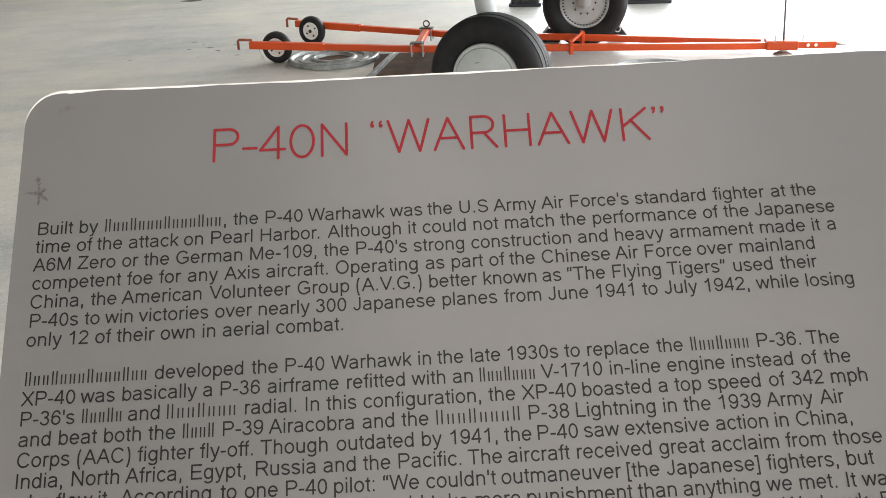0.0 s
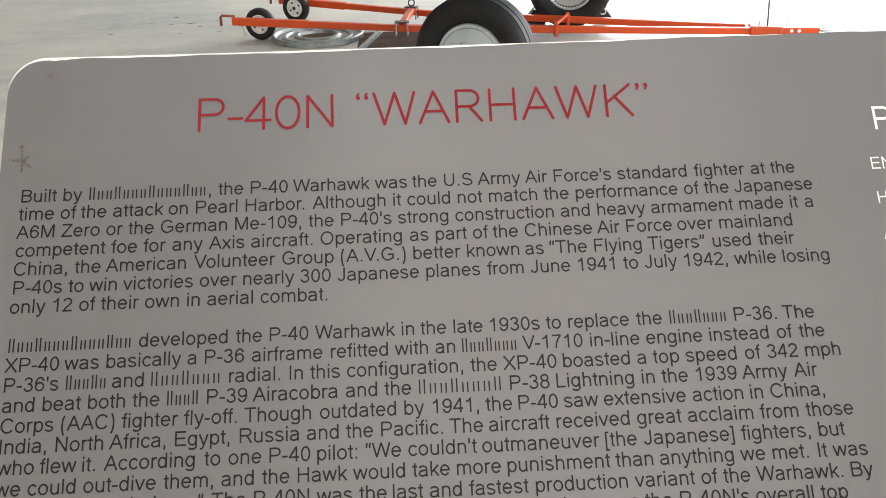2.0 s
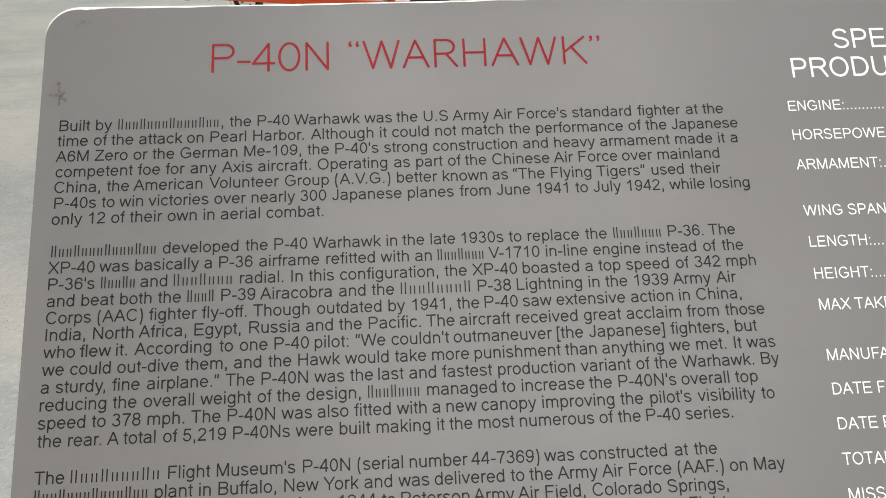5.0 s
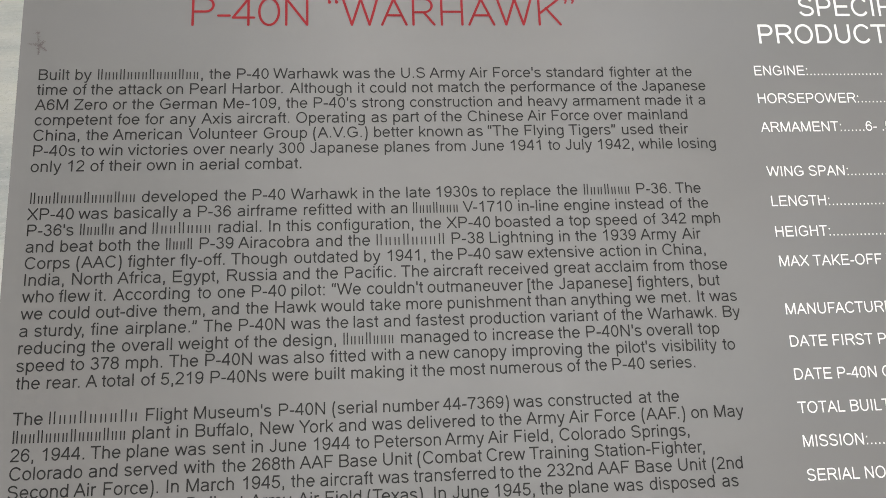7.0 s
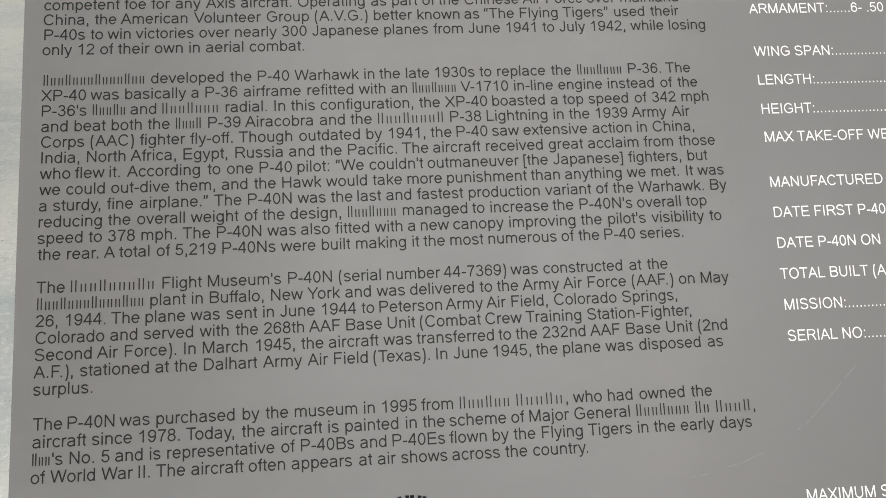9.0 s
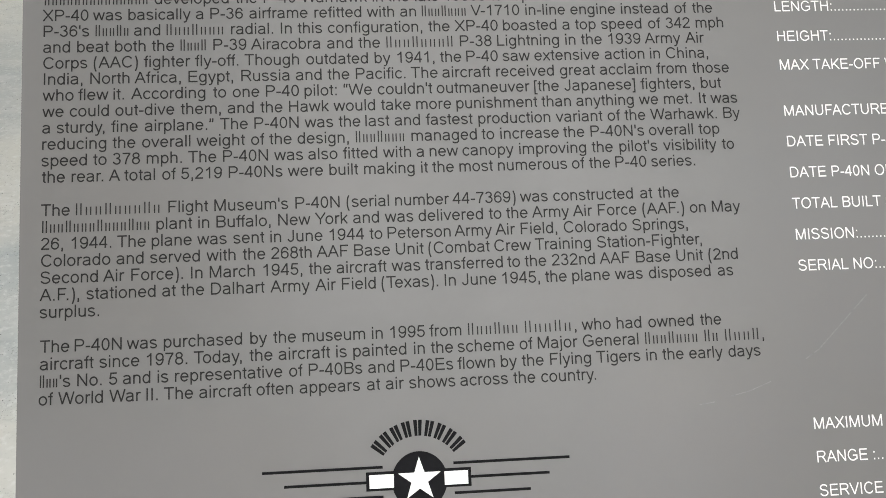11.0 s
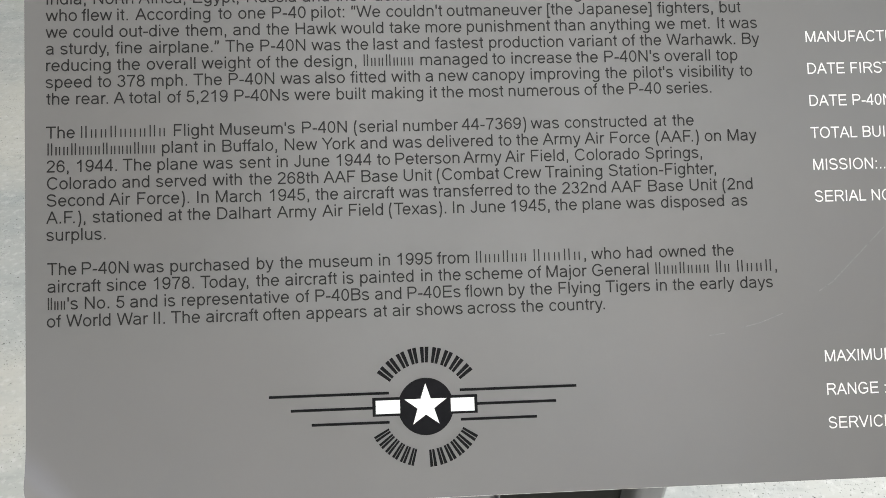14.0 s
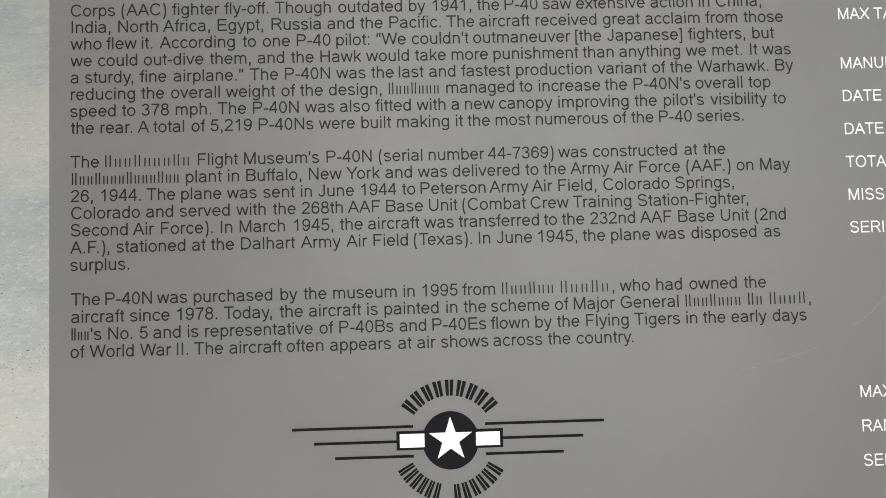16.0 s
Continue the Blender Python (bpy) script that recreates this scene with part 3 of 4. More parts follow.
# Each line was set to its own measure: em in hundredths of a millimetre
MEASURE = iter((1192, 1200, 1191, 1199, 1194, 1189, 1200, 1186, 1187, 1195, 1201, 1197, 1201, 1203, 1195, 1192, 1199, 1198, 1190,
                1185, 1194, 1188, 1190, 1192, 1195, 1192, 1190, 1197, 1186, 1192))
for first, lines in PARAGRAPHS:
    for k, text in enumerate(lines):
        lettering("text_line", text, 0.0006 if first > 20 else -0.0008, -(first + k) * LEAD, next(MEASURE) * 1e-5, M_INK, parent=film)

DOTS = "." * 26
SPECS = (("ENGINE:" + DOTS[:20], 0.0004), ("HORSEPOWER:" + DOTS[:11], -0.0232), ("ARMAMENT:......6- .50", -0.0471),
         ("WING SPAN:" + DOTS[:14], -0.0834), ("LENGTH:" + DOTS[:19], -0.1072), ("HEIGHT:" + DOTS[:19], -0.1312), ("MAX TAKE-OFF WE", -0.1541),
         ("MANUFACTURED", -0.1904), ("DATE FIRST P-40", -0.2143), ("DATE P-40N ON", -0.2383), ("TOTAL BUILT (A", -0.2622),
         ("MISSION:" + DOTS[:10], -0.2858), ("SERIAL NO:" + DOTS[:6], -0.3092), ("MAXIMUM S", -0.4251), ("RANGE :...", -0.4489), ("SERVICE", -0.4727))


def single_letters(name, text, x, y, em):
    """White letters, each a piece of its own; a run of dots is one leader."""
    pen, k = 0.0, 0
    while k < len(text):
        run = len(text[k:]) - len(text[k:].lstrip(".")) if text[k:k + 2] == ".." else 1
        piece = text[k:k + run]
        if piece != " ":
            ob = lettering("dot_leader" if run > 1 else name, piece, x + pen * em, y, em, M_WHITE, 1.04, film)
            if run > 1:
                tagged(ob, "white dotted leader", kind="stuff")
        for j in range(k, k + run):
            pen += (ADV[text[j]] + KERN.get(text[j:j + 2], 0)) / 1000
        k += run


for text, y in SPECS:
    single_letters("spec_letter", text, 0.5482, y, 0.01109)
single_letters("heading_letter", "SPECIF", 0.5920, 0.0521, 0.0222)
single_letters("heading_letter", "PRODUCT", 0.5548, 0.0280, 0.0222)


def strokes(name, lines, wide, material, parent, label="", lift=LIFT, m=BOARD):
    """Round-ended pen strokes on the board, each piece a hair above the last."""
    bm = bmesh.new()
    h = lift
    for line in lines:
        for (ax, ay), (bx, by) in zip(line, line[1:]):
            dx, dy = bx - ax, by - ay
            d = math.hypot(dx, dy) or 1e-9
            ox, oy = -dy / d * wide / 2, dx / d * wide / 2
            h += 0.000004
            turn = math.atan2(dy, dx)
            ring = [(bx + wide / 2 * math.cos(turn + a), by + wide / 2 * math.sin(turn + a)) for a in np.linspace(-math.pi / 2, math.pi / 2, 7)]
            ring += [(ax + wide / 2 * math.cos(turn + a), ay + wide / 2 * math.sin(turn + a)) for a in np.linspace(math.pi / 2, 3 * math.pi / 2, 7)]
            bm.faces.new([bm.verts.new((px, py, h + sag(px, py))) for px, py in ring])
    bmesh.ops.transform(bm, matrix=m, verts=bm.verts)
    return part(name, bm, material, parent, label)


BL, CP = 0.0447, 0.0669         # title baseline and cap line, through the middle of the strokes
MID = (BL + CP) / 2


def cap_a(x0, x1, x2):
    return [[(x0, BL), (x1, CP), (x2, BL)], [(x0 + 0.36 * (x1 - x0), BL + 0.36 * (CP - BL)), (x2 + 0.36 * (x1 - x2), BL + 0.36 * (CP - BL))]]


def cap_w(*xs):
    return [[(x, CP if k % 2 == 0 else BL) for k, x in enumerate(xs)]]


TITLE = (
    [[(0.1110, BL), (0.1110, CP), (0.1205, CP)] + arc(0.1205, 0.0614, 0.0059, 0.0055, 90, -90) + [(0.1110, 0.0559)]],
    [[(0.1302, 0.0525), (0.1387, 0.0525)]],
    [[(0.1530, BL), (0.1530, CP), (0.1413, 0.0508), (0.1573, 0.0508)]],
    [arc(0.1687, MID, 0.0075, 0.0113, 0, 360, 28)],
    [[(0.1818, BL), (0.1818, CP), (0.1978, BL), (0.1978, CP)]],
    cap_w(0.2254, 0.2322, 0.2391, 0.2459, 0.2521), cap_a(0.2556, 0.2648, 0.2745),
    [[(0.2800, BL), (0.2800, CP), (0.2885, CP)] + arc(0.2885, 0.0611, 0.0061, 0.0058, 90, -90) + [(0.2800, 0.0553)], [(0.2882, 0.0553), (0.2963, BL)]],
    [[(0.3022, BL), (0.3022, CP)], [(0.3183, BL), (0.3183, CP)], [(0.3022, MID), (0.3183, MID)]],
    cap_a(0.3238, 0.3336, 0.3434), cap_w(0.3466, 0.3530, 0.3603, 0.3668, 0.3735),
    [[(0.3796, BL), (0.3796, CP)], [(0.3958, CP), (0.3798, 0.0542)], [(0.3852, 0.0590), (0.3964, BL)]],
)
for letter in TITLE:
    strokes("title_letter", letter, 0.0019, M_RED, film)
for qx, flip in ((0.2150, 1), (0.2205, 1), (0.4013, -1), (0.4070, -1)):
    cy = 0.0640 if flip > 0 else 0.0665
    strokes("title_letter", [[(qx, cy), (qx, cy)], [(qx - 0.0001 * flip, cy), (qx - 0.0006 * flip, cy + 0.0013 * flip), (qx + 0.0003 * flip, cy + 0.0030 * flip)]], 0.0015, M_RED, film)
    strokes("title_letter", [[(qx, cy), (qx + 0.0001, cy)]], 0.0027, M_RED, film)

# ---- the emblem: star in a roundel between bars, speed lines, and two arcs of lettering drawn as bars ----
EX, EY = 0.2602, -0.4459


def flat(name, outline, material, parent, lift, label=""):
    bm = bmesh.new()
    bm.faces.new([bm.verts.new((px, py, lift)) for px, py in outline])
    bmesh.ops.transform(bm, matrix=BOARD, verts=bm.verts)
    return part(name, bm, material, parent, label)


def rect(x0, y0, x1, y1):
    return [(x0, y0), (x1, y0), (x1, y1), (x0, y1)]


for x0, x1, y in ((0.1515, 0.2347, -0.4357), (0.1664, 0.2232, -0.4457), (0.1806, 0.2346, -0.4559), (0.2843, 0.3672, -0.4353), (0.2962, 0.3523, -0.4453), (0.2844, 0.3383, -0.4558)):
    flat("speed_line", rect(x0, y - 0.00095, x1, y + 0.00095), M_BLACK, film, LIFT)
flat("emblem_bar", rect(0.2229, -0.4517, 0.2965, -0.4387), M_BLACK, film, LIFT)
flat("roundel", [(EX + 0.0195 * math.cos(a), EY + 0.0199 * math.sin(a)) for a in np.linspace(0, math.tau, 64, endpoint=False)], M_BLACK, film, LIFT + 0.00012)
flat("emblem_block", rect(0.2252, -0.4500, 0.2422, -0.4407), M_WHITE, film, LIFT + 0.00024)
flat("emblem_block", rect(0.2777, -0.4500, 0.2943, -0.4407), M_WHITE, film, LIFT + 0.00024)
flat("star", [(EX + r * math.cos(a), EY + 0.0005 + r * math.sin(a)) for k in range(10) for r, a in [((0.0157 if k % 2 == 0 else 0.0061), math.pi / 2 + k * math.pi / 5)]], M_WHITE, film, LIFT + 0.00024)


def arc_bars(count, a0, a1, r0, r1):
    """Letters of the emblem as pairs of upright bars round the roundel."""
    for k in range(count):
        a = radians(a0 + (a1 - a0) * (k + 0.5) / count)
        out, side = Vector((math.cos(a), math.sin(a))), Vector((-math.sin(a), math.cos(a)))
        c = Vector((EX, EY))
        pitch = radians(abs(a1 - a0)) / count * r0
        for off in (-0.22 * pitch, 0.22 * pitch):
            w0, w1 = 0.15 * pitch, 0.15 * pitch * r1 / r0
            p = [c + out * r0 + side * (off * 0.9 - w0), c + out * r0 + side * (off * 0.9 + w0), c + out * r1 + side * (off * 1.2 + w1), c + out * r1 + side * (off * 1.2 - w1)]
            flat("emblem_letter", [tuple(v) for v in p], M_BLACK, film, LIFT)


arc_bars(9, 146, 34, 0.0305, 0.0415)
arc_bars(6, 207, 258, 0.0300, 0.0418)
arc_bars(6, 271, 331, 0.0300, 0.0418)

# ---- wear on the face ----


def rubbed(name, arms, spread, count, material, label):
    """Dirt rubbed into the film: tiny flecks strewn along arms, thinning out at their ends."""
    rng = random.Random(name + label)
    bm = bmesh.new()
    h = 0.00015
    for (ax, ay), (bx, by) in arms:
        for k in range(count):
            f = rng.random() ** 1.3
            px = ax + (bx - ax) * f + rng.gauss(0, spread * (1 - 0.5 * f))
            py = ay + (by - ay) * f + rng.gauss(0, spread * (1 - 0.5 * f))
            r, a0 = rng.uniform(0.00010, 0.00034), rng.uniform(0, 6)
            h += 0.0000004
            bm.faces.new([bm.verts.new((px + r * rng.uniform(0.7, 1.5) * math.cos(a0 + j * math.tau / 6), py + r * rng.uniform(0.7, 1.3) * math.sin(a0 + j * math.tau / 6), h + sag(px, py))) for j in range(6)])
    bmesh.ops.transform(bm, matrix=BOARD, verts=bm.verts)
    return part(name, bm, material, film, label)


SCUFF = (((-0.0010, 0.0278), (-0.0030, 0.0378)), ((-0.0010, 0.0278), (0.0040, 0.0238)), ((-0.0010, 0.0278), (0.0024, 0.0312)), ((-0.0010, 0.0278), (-0.0014, 0.0205)),
         ((-0.0020, 0.0285), (-0.0092, 0.0292)), ((-0.0034, 0.0384), (-0.0020, 0.0378)))
rubbed("scuff", SCUFF, 0.0008, 80, M_GRIME2, "brownish scuff")
rubbed("scuff", SCUFF[1:4], 0.0003, 16, M_GRIME_SHADE, "dark scuff")
rubbed("smudge", (((0.0100, 0.0885), (0.0165, 0.0880)), ((0.0075, 0.0870), (0.0130, 0.0890))), 0.0016, 40, M_GRIME2, "grey smudge by the bent corner")
strokes("scratch", ([(0.4892, -0.3985), (0.503, -0.3955), (0.5195, -0.3895)], [(0.465, -0.4035), (0.476, -0.4022)]), 0.0007, M_SCRATCH, film, "pale scratch", 0.0002)
strokes("scratch", ([(0.548, -0.374), (0.5584, -0.3676), (0.578, -0.3490), (0.5990, -0.3290)],), 0.0009, M_SCRATCH, film, "pale scratch", 0.0002)

# Steel post behind the board: two rounded side flanges and a dark recessed web
PX0, PX1, PY = 0.296, 0.512, -0.2


def channel_flange(x0, x1, face_y, depth, r):
    """A folded upright with a rounded outer corner, from the floor up to the back of the board."""
    bm = bmesh.new()
    out = []
    for px, py, a in ((x0 + r, face_y + r, 180), (x1 - r, face_y + r, 270), (x1 - r, face_y + depth - r, 0), (x0 + r, face_y + depth - r, 90)):
        out += [(px + r * math.cos(radians(a + d)), py + r * math.sin(radians(a + d))) for d in (0, 22.5, 45, 67.5, 90)]
    low = [bm.verts.new((px, py, 0.012)) for px, py in out]
    high = [bm.verts.new((px, py, Z0 - 0.016 + py * math.tan(radians(TILT)))) for px, py in out]
    for k in range(len(out)):
        j = (k + 1) % len(out)
        bm.faces.new((low[k], low[j], high[j], high[k]))
    bm.faces.new(low[::-1])
    bm.faces.new(high)
    return bm


part("flange", channel_flange(PX0, PX0 + 0.040, PY, 0.10, 0.015), M_POST, sign, "grey coated steel flange", True).data.set_sharp_from_angle(angle=radians(50))
part("flange", channel_flange(PX1 - 0.036, PX1, PY, 0.10, 0.015), M_POST, sign, "grey coated steel flange", True).data.set_sharp_from_angle(angle=radians(50))
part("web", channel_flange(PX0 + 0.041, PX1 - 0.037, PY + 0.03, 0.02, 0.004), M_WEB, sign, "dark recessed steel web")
part("edge_strip", channel_flange(PX0 + 0.0402, PX0 + 0.0422, PY + 0.001, 0.028, 0.001), M_POST, sign, "pale edge strip")
part("base_plate", box((0.36, 0.34, 0.012), ((PX0 + PX1) / 2, PY + 0.06, 0.006), bevel=0.003), M_POST, sign)
mount = box((0.30, 0.26, 0.008), (0.395, -0.19, -0.0108), BOARD, 0.002)
part("mounting_plate", mount, M_POST, sign)

# ---- landing gear of the parked aircraft ----
def landing_gear(at, axle_turn, radius, inner, label):
    """One main wheel on its leg. inner: the side with the axle and bolts is seen, else the smooth outer cover."""
    gear = thing("landing_gear", label, "landing gear", group="main wheels of the aircraft")
    m = pose(at[0], at[1], radius - 0.012, 90, 0, axle_turn)      # wheel's z along the axle, towards the viewer
    w = 0.135
    side = [(0.545, 0.50), (0.585, 0.74), (0.68, 0.95), (0.82, 1.0), (0.90, 0.93), (0.955, 0.80), (0.98, 0.66), (0.968, 0.64), (0.968, 0.60), (0.988, 0.58),
            (0.992, 0.20), (0.978, 0.19), (0.978, 0.15), (0.996, 0.13), (1.0, 0.0)]
    prof = [(radius * r, w * h) for r, h in side] + [(radius * r, -w * h) for r, h in side[-2::-1]]
    tyre = part("tyre", lathe(prof, 96, m, closed=True), M_RUBBER, gear, "black ribbed rubber tyre", True)
    tyre.data.set_sharp_from_angle(angle=radians(50))
    rr = radius * (0.575 if inner else 0.568)
    if inner:
        rim = [(rr, w * 0.50), (rr, w * 0.74), (rr * 0.96, w * 0.78), (rr * 0.90, w * 0.66), (rr * 0.86, w * 0.50), (rr * 0.60, w * 0.42), (rr * 0.30, w * 0.55), (rr * 0.10, w * 0.60)]
        part("wheel", lathe(rim, 64, m), M_DISC, gear, "pale grey wheel with bolts", True).data.set_sharp_from_angle(angle=radians(40))
        for k in range(44):
            a = k * math.tau / 44
            part("slot", box((0.020, 0.013, 0.006), (rr * 0.875 * math.cos(a), rr * 0.885 * math.sin(a), w * 0.64), m @ pose(0, 0, 0), 0.001), M_DARKSTEEL, gear)
        for k in range(10):
            a = k * math.tau / 10
            part("bolt", lathe([(0.010, 0), (0.010, 0.014), (0.006, 0.018)], 6, m @ pose(rr * 0.45 * math.cos(a), rr * 0.45 * math.sin(a), w * 0.46)), M_DARKSTEEL, gear)
        part("axle", lathe([(0.045, 0.04), (0.045, 0.10), (0.034, 0.13), (0.03, 0.22)], 24, m), M_DISC, gear, "pale grey axle", True)
        leg = [m @ Vector((0, 0, 0.19)), m @ Vector((0, 0.25, 0.20)), m @ Vector((-0.02, 1.3, 0.20))]
    else:
        rim = [(rr, w * 0.50), (rr, w * 0.78), (rr * 0.97, w * 0.84), (rr * 0.90, w * 0.84), (rr * 0.885, w * 0.79), (rr * 0.87, w * 0.86), (rr * 0.5, w * 0.98), (rr * 0.02, w * 1.02)]
        part("wheel_cover", lathe(rim, 64, m), M_DISC, gear, "pale grey smooth wheel cover", True).data.set_sharp_from_angle(angle=radians(25))
        for k, (a, r0, turn) in enumerate(((108, 0.50, 12), (68, 0.44, -55), (200, 0.6, 100), (300, 0.6, 30))):
            p = (rr * r0 * math.cos(radians(a)), rr * r0 * math.sin(radians(a)), w * 0.965)
            part("fastener", box((0.040, 0.005, 0.004), (0, 0, 0), m @ pose(*p, 0, 0, turn)), M_DARKSTEEL, gear)
        leg = [m @ Vector((-0.060, 0.02, -0.19)), m @ Vector((-0.075, 0.30, -0.19)), m @ Vector((-0.24, 1.15, -0.19))]
        part("axle", lathe([(0.04, -0.20), (0.05, -0.14), (0.05, 0.0)], 24, m), M_DISC, gear)
    part("leg", tube(leg, 0.066, 20), M_DISC, gear, "white painted oleo leg", True)
    a, b = leg[1], leg[2]
    for f in (0.30, 0.36, 0.42):
        c = a.lerp(b, f)
        part("collar", tube([c, c + (b - a).normalized() * 0.016], 0.073, 20), M_DISC, gear, smooth=False)
    return gear


landing_gear((0.655, 4.74), -24, 0.386, False, "aircraft main wheel with a smooth pale cover and black tyre")
landing_gear((1.760, 7.40), -14, 0.395, True, "aircraft main wheel seen from its bolted inner side, chocked")


def chock(at, turn):
    c = thing("wheel_chock", "black rubber wheel chock against the far tyre", "chock", pose(*at, 0, 0, 0, turn), "wheel chocks")
    bm = bmesh.new()
    prof = [(-0.10, 0), (0.10, 0), (0.10, 0.03), (0.02, 0.13), (-0.05, 0.13), (-0.10, 0.06)]
    a = [bm.verts.new((x, -0.11, z)) for x, z in prof]
    b = [bm.verts.new((x, 0.11, z)) for x, z in prof]
    bm.faces.new(a)
    bm.faces.new(b[::-1])
    for k in range(len(prof)):
        j = (k + 1) % len(prof)
        bm.faces.new((a[j], a[k], b[k], b[j]))
    bmesh.ops.bevel(bm, geom=bm.edges[:], offset=0.008, segments=2, affect="EDGES", profile=0.5)
    bmesh.ops.recalc_face_normals(bm, faces=bm.faces)
    part("wedge", bm, M_WEIGHT, c)
    part("rope_eye", lathe([(0.022, -0.006), (0.032, -0.006), (0.032, 0.006), (0.022, 0.006)], 16, pose(0.0, -0.118, 0.10, 90, 0, 0), closed=True), M_CORE, c, "pale rope eye")
    return c


chock((1.47, 7.62), 170)
chock((2.13, 7.60), -14)


# The aircraft that stands on the gear, above the view: it shades the floor round its wheels
plane = thing("parked_aircraft", "olive painted fighter aircraft above its landing gear", "aircraft")
M_OLIVE = shader("olive_paint", (0.10, 0.10, 0.06), 0.5, vary=0.12, scale=2, bump=0.05, bump_scale=40)
M_BELLY = shader("grey_underside_paint", (0.46, 0.47, 0.47), 0.5, vary=0.08, scale=2, bump=0.05, bump_scale=40)
ROOT, SPAN_WAY = Vector((1.21, 6.07, 0)), math.degrees(math.atan2(2.66, 1.10))
PLANE_M = pose(ROOT.x, ROOT.y, 0, 0, 0, SPAN_WAY - 90)      # local y along the span, x towards the nose


def wing(side):
    """Half a tapered wing with a rounded tip and some dihedral."""
    bm = bmesh.new()
    rows = []
    for k in range(13):
        f = k / 12
        y = side * 5.4 * f
        chord = 2.5 * (1 - 0.42 * f) * (1.0 if f < 0.85 else math.sqrt(max(0.02, 1 - ((f - 0.85) / 0.152) ** 2)))
        z = 1.36 + 0.45 * f
        sec = ((0.5, 0.0), (0.44, 0.06), (0.2, 0.10), (-0.2, 0.07), (-0.5, 0.0), (-0.2, -0.03), (0.2, -0.05), (0.44, -0.035))
        rows.append([bm.verts.new((0.1 + chord * sx, y, z + 1.3 * sz * chord / 1.6)) for sx, sz in sec])
    for a, b in zip(rows, rows[1:]):
        for k in range(8):
            j = (k + 1) % 8
            bm.faces.new((a[k], a[j], b[j], b[k]))
    bm.faces.new(rows[-1])
    bmesh.ops.recalc_face_normals(bm, faces=bm.faces)
    bmesh.ops.transform(bm, matrix=PLANE_M, verts=bm.verts)
    return bm


part("wing", wing(1), M_BELLY, plane, "pale grey wing underside", True)
part("wing", wing(-1), M_BELLY, plane, "pale grey wing underside", True)
part("fuselage", lathe([(0.08, -6.2), (0.28, -4.6), (0.50, -2.4), (0.62, -0.4), (0.60, 1.2), (0.50, 2.6), (0.22, 3.3), (0.04, 3.5)], 32, PLANE_M @ pose(0, 0, 1.95, 0, 90, 0)), M_OLIVE, plane, "olive fuselage", True)


# ---- the orange tow bar ----
def beam(a, b, high, wide, bevel=0.006):
    a, b = Vector(a), Vector(b)
    way = b - a
    return box((way.length, wide, high), (0, 0, 0), Matrix.Translation((a + b) / 2) @ way.to_track_quat("X", "Z").to_matrix().to_4x4(), bevel)


tow = thing("tow_bar", "orange painted steel aircraft tow bar with two small wheels", "tow bar")
NA, NK, NB = Vector((-1.365, 7.130, 0.190)), Vector((0.151, 6.790, 0.148)), Vector((3.20, 6.545, 0.072))
FA, FK, FB = Vector((-1.080, 8.172, 0.190)), Vector((0.420, 7.430, 0.146)), Vector((3.20, 6.725, 0.068))
ARMS = ((NA, NK, NB), (FA, FK, FB))
for a, k, b in ARMS:
    arm = part("arm", beam(k - (b - k).normalized() * 0.03, b, 0.056, 0.06), M_ORANGE, tow, "long orange steel arm")
    part("arm_joint", beam(a.lerp(k, 0.38), k + (k - a).normalized() * 0.03, 0.054, 0.056), M_ORANGE, arm, "orange steel tube")
    part("arm_end", beam(a, a.lerp(k, 0.46), 0.066, 0.066), M_ORANGE, arm, "wider orange sleeve")
for start, other in ((NA, NK), (FA, FK)):
    way = (other - start).normalized()
    p = start + Vector((0, 0, 0.045))
    part("hook", tube([p + way * 0.02, p - way * 0.10, p - way * 0.115 - Vector((0, 0, 0.012)), p - way * 0.118 - Vector((0, 0, 0.09))], 0.012, 10), M_RUST, tow, "rusty orange hook", True)
    q = start + way * 0.08 - Vector((0, 0, 0.04))
    part("snap_clip", tube([q, q + Vector((0.012, 0, -0.04)), q + Vector((0.03, 0, -0.07)), q + Vector((0.035, 0, -0.10)), q + Vector((0.015, 0, -0.10)), q + Vector((0.008, 0, -0.06))], 0.004, 6), M_STEEL, tow)


def tow_wheel(at, turn):
    m = pose(*at, 90, 0, turn)
    R, W = 0.143, 0.040
    prof = [(R * 0.58, 0.7), (R * 0.66, 1.0), (R * 0.84, 1.05), (R * 0.95, 0.8), (R, 0.35)]
    prof = [(r, W * h) for r, h in prof]
    tyre = part("wheel", lathe(prof + [(r, -h) for r, h in prof[::-1]], 48, m, closed=True), M_RUBBER, tow, "small black rubber wheel", True)
    part("rim", lathe([(R * 0.60, W * 0.5), (R * 0.60, W * 0.9), (R * 0.55, W * 0.95), (R * 0.48, W * 0.6), (R * 0.28, W * 0.55), (R * 0.24, W * 0.9), (R * 0.10, W * 1.0)], 40, m), M_CORE, tyre, "white pressed steel rim").data.set_sharp_from_angle(angle=radians(40))
    for k in range(4):
        a = k * math.tau / 4 + 0.5
        part("lug", lathe([(0.009, 0), (0.009, 0.012)], 6, m @ pose(R * 0.38 * math.cos(a), R * 0.38 * math.sin(a), W * 0.55)), M_DARKSTEEL, tyre)
    part("hub", lathe([(0.018, 0.0), (0.018, 0.045), (0.010, 0.05)], 16, m), M_DARKSTEEL, tyre)


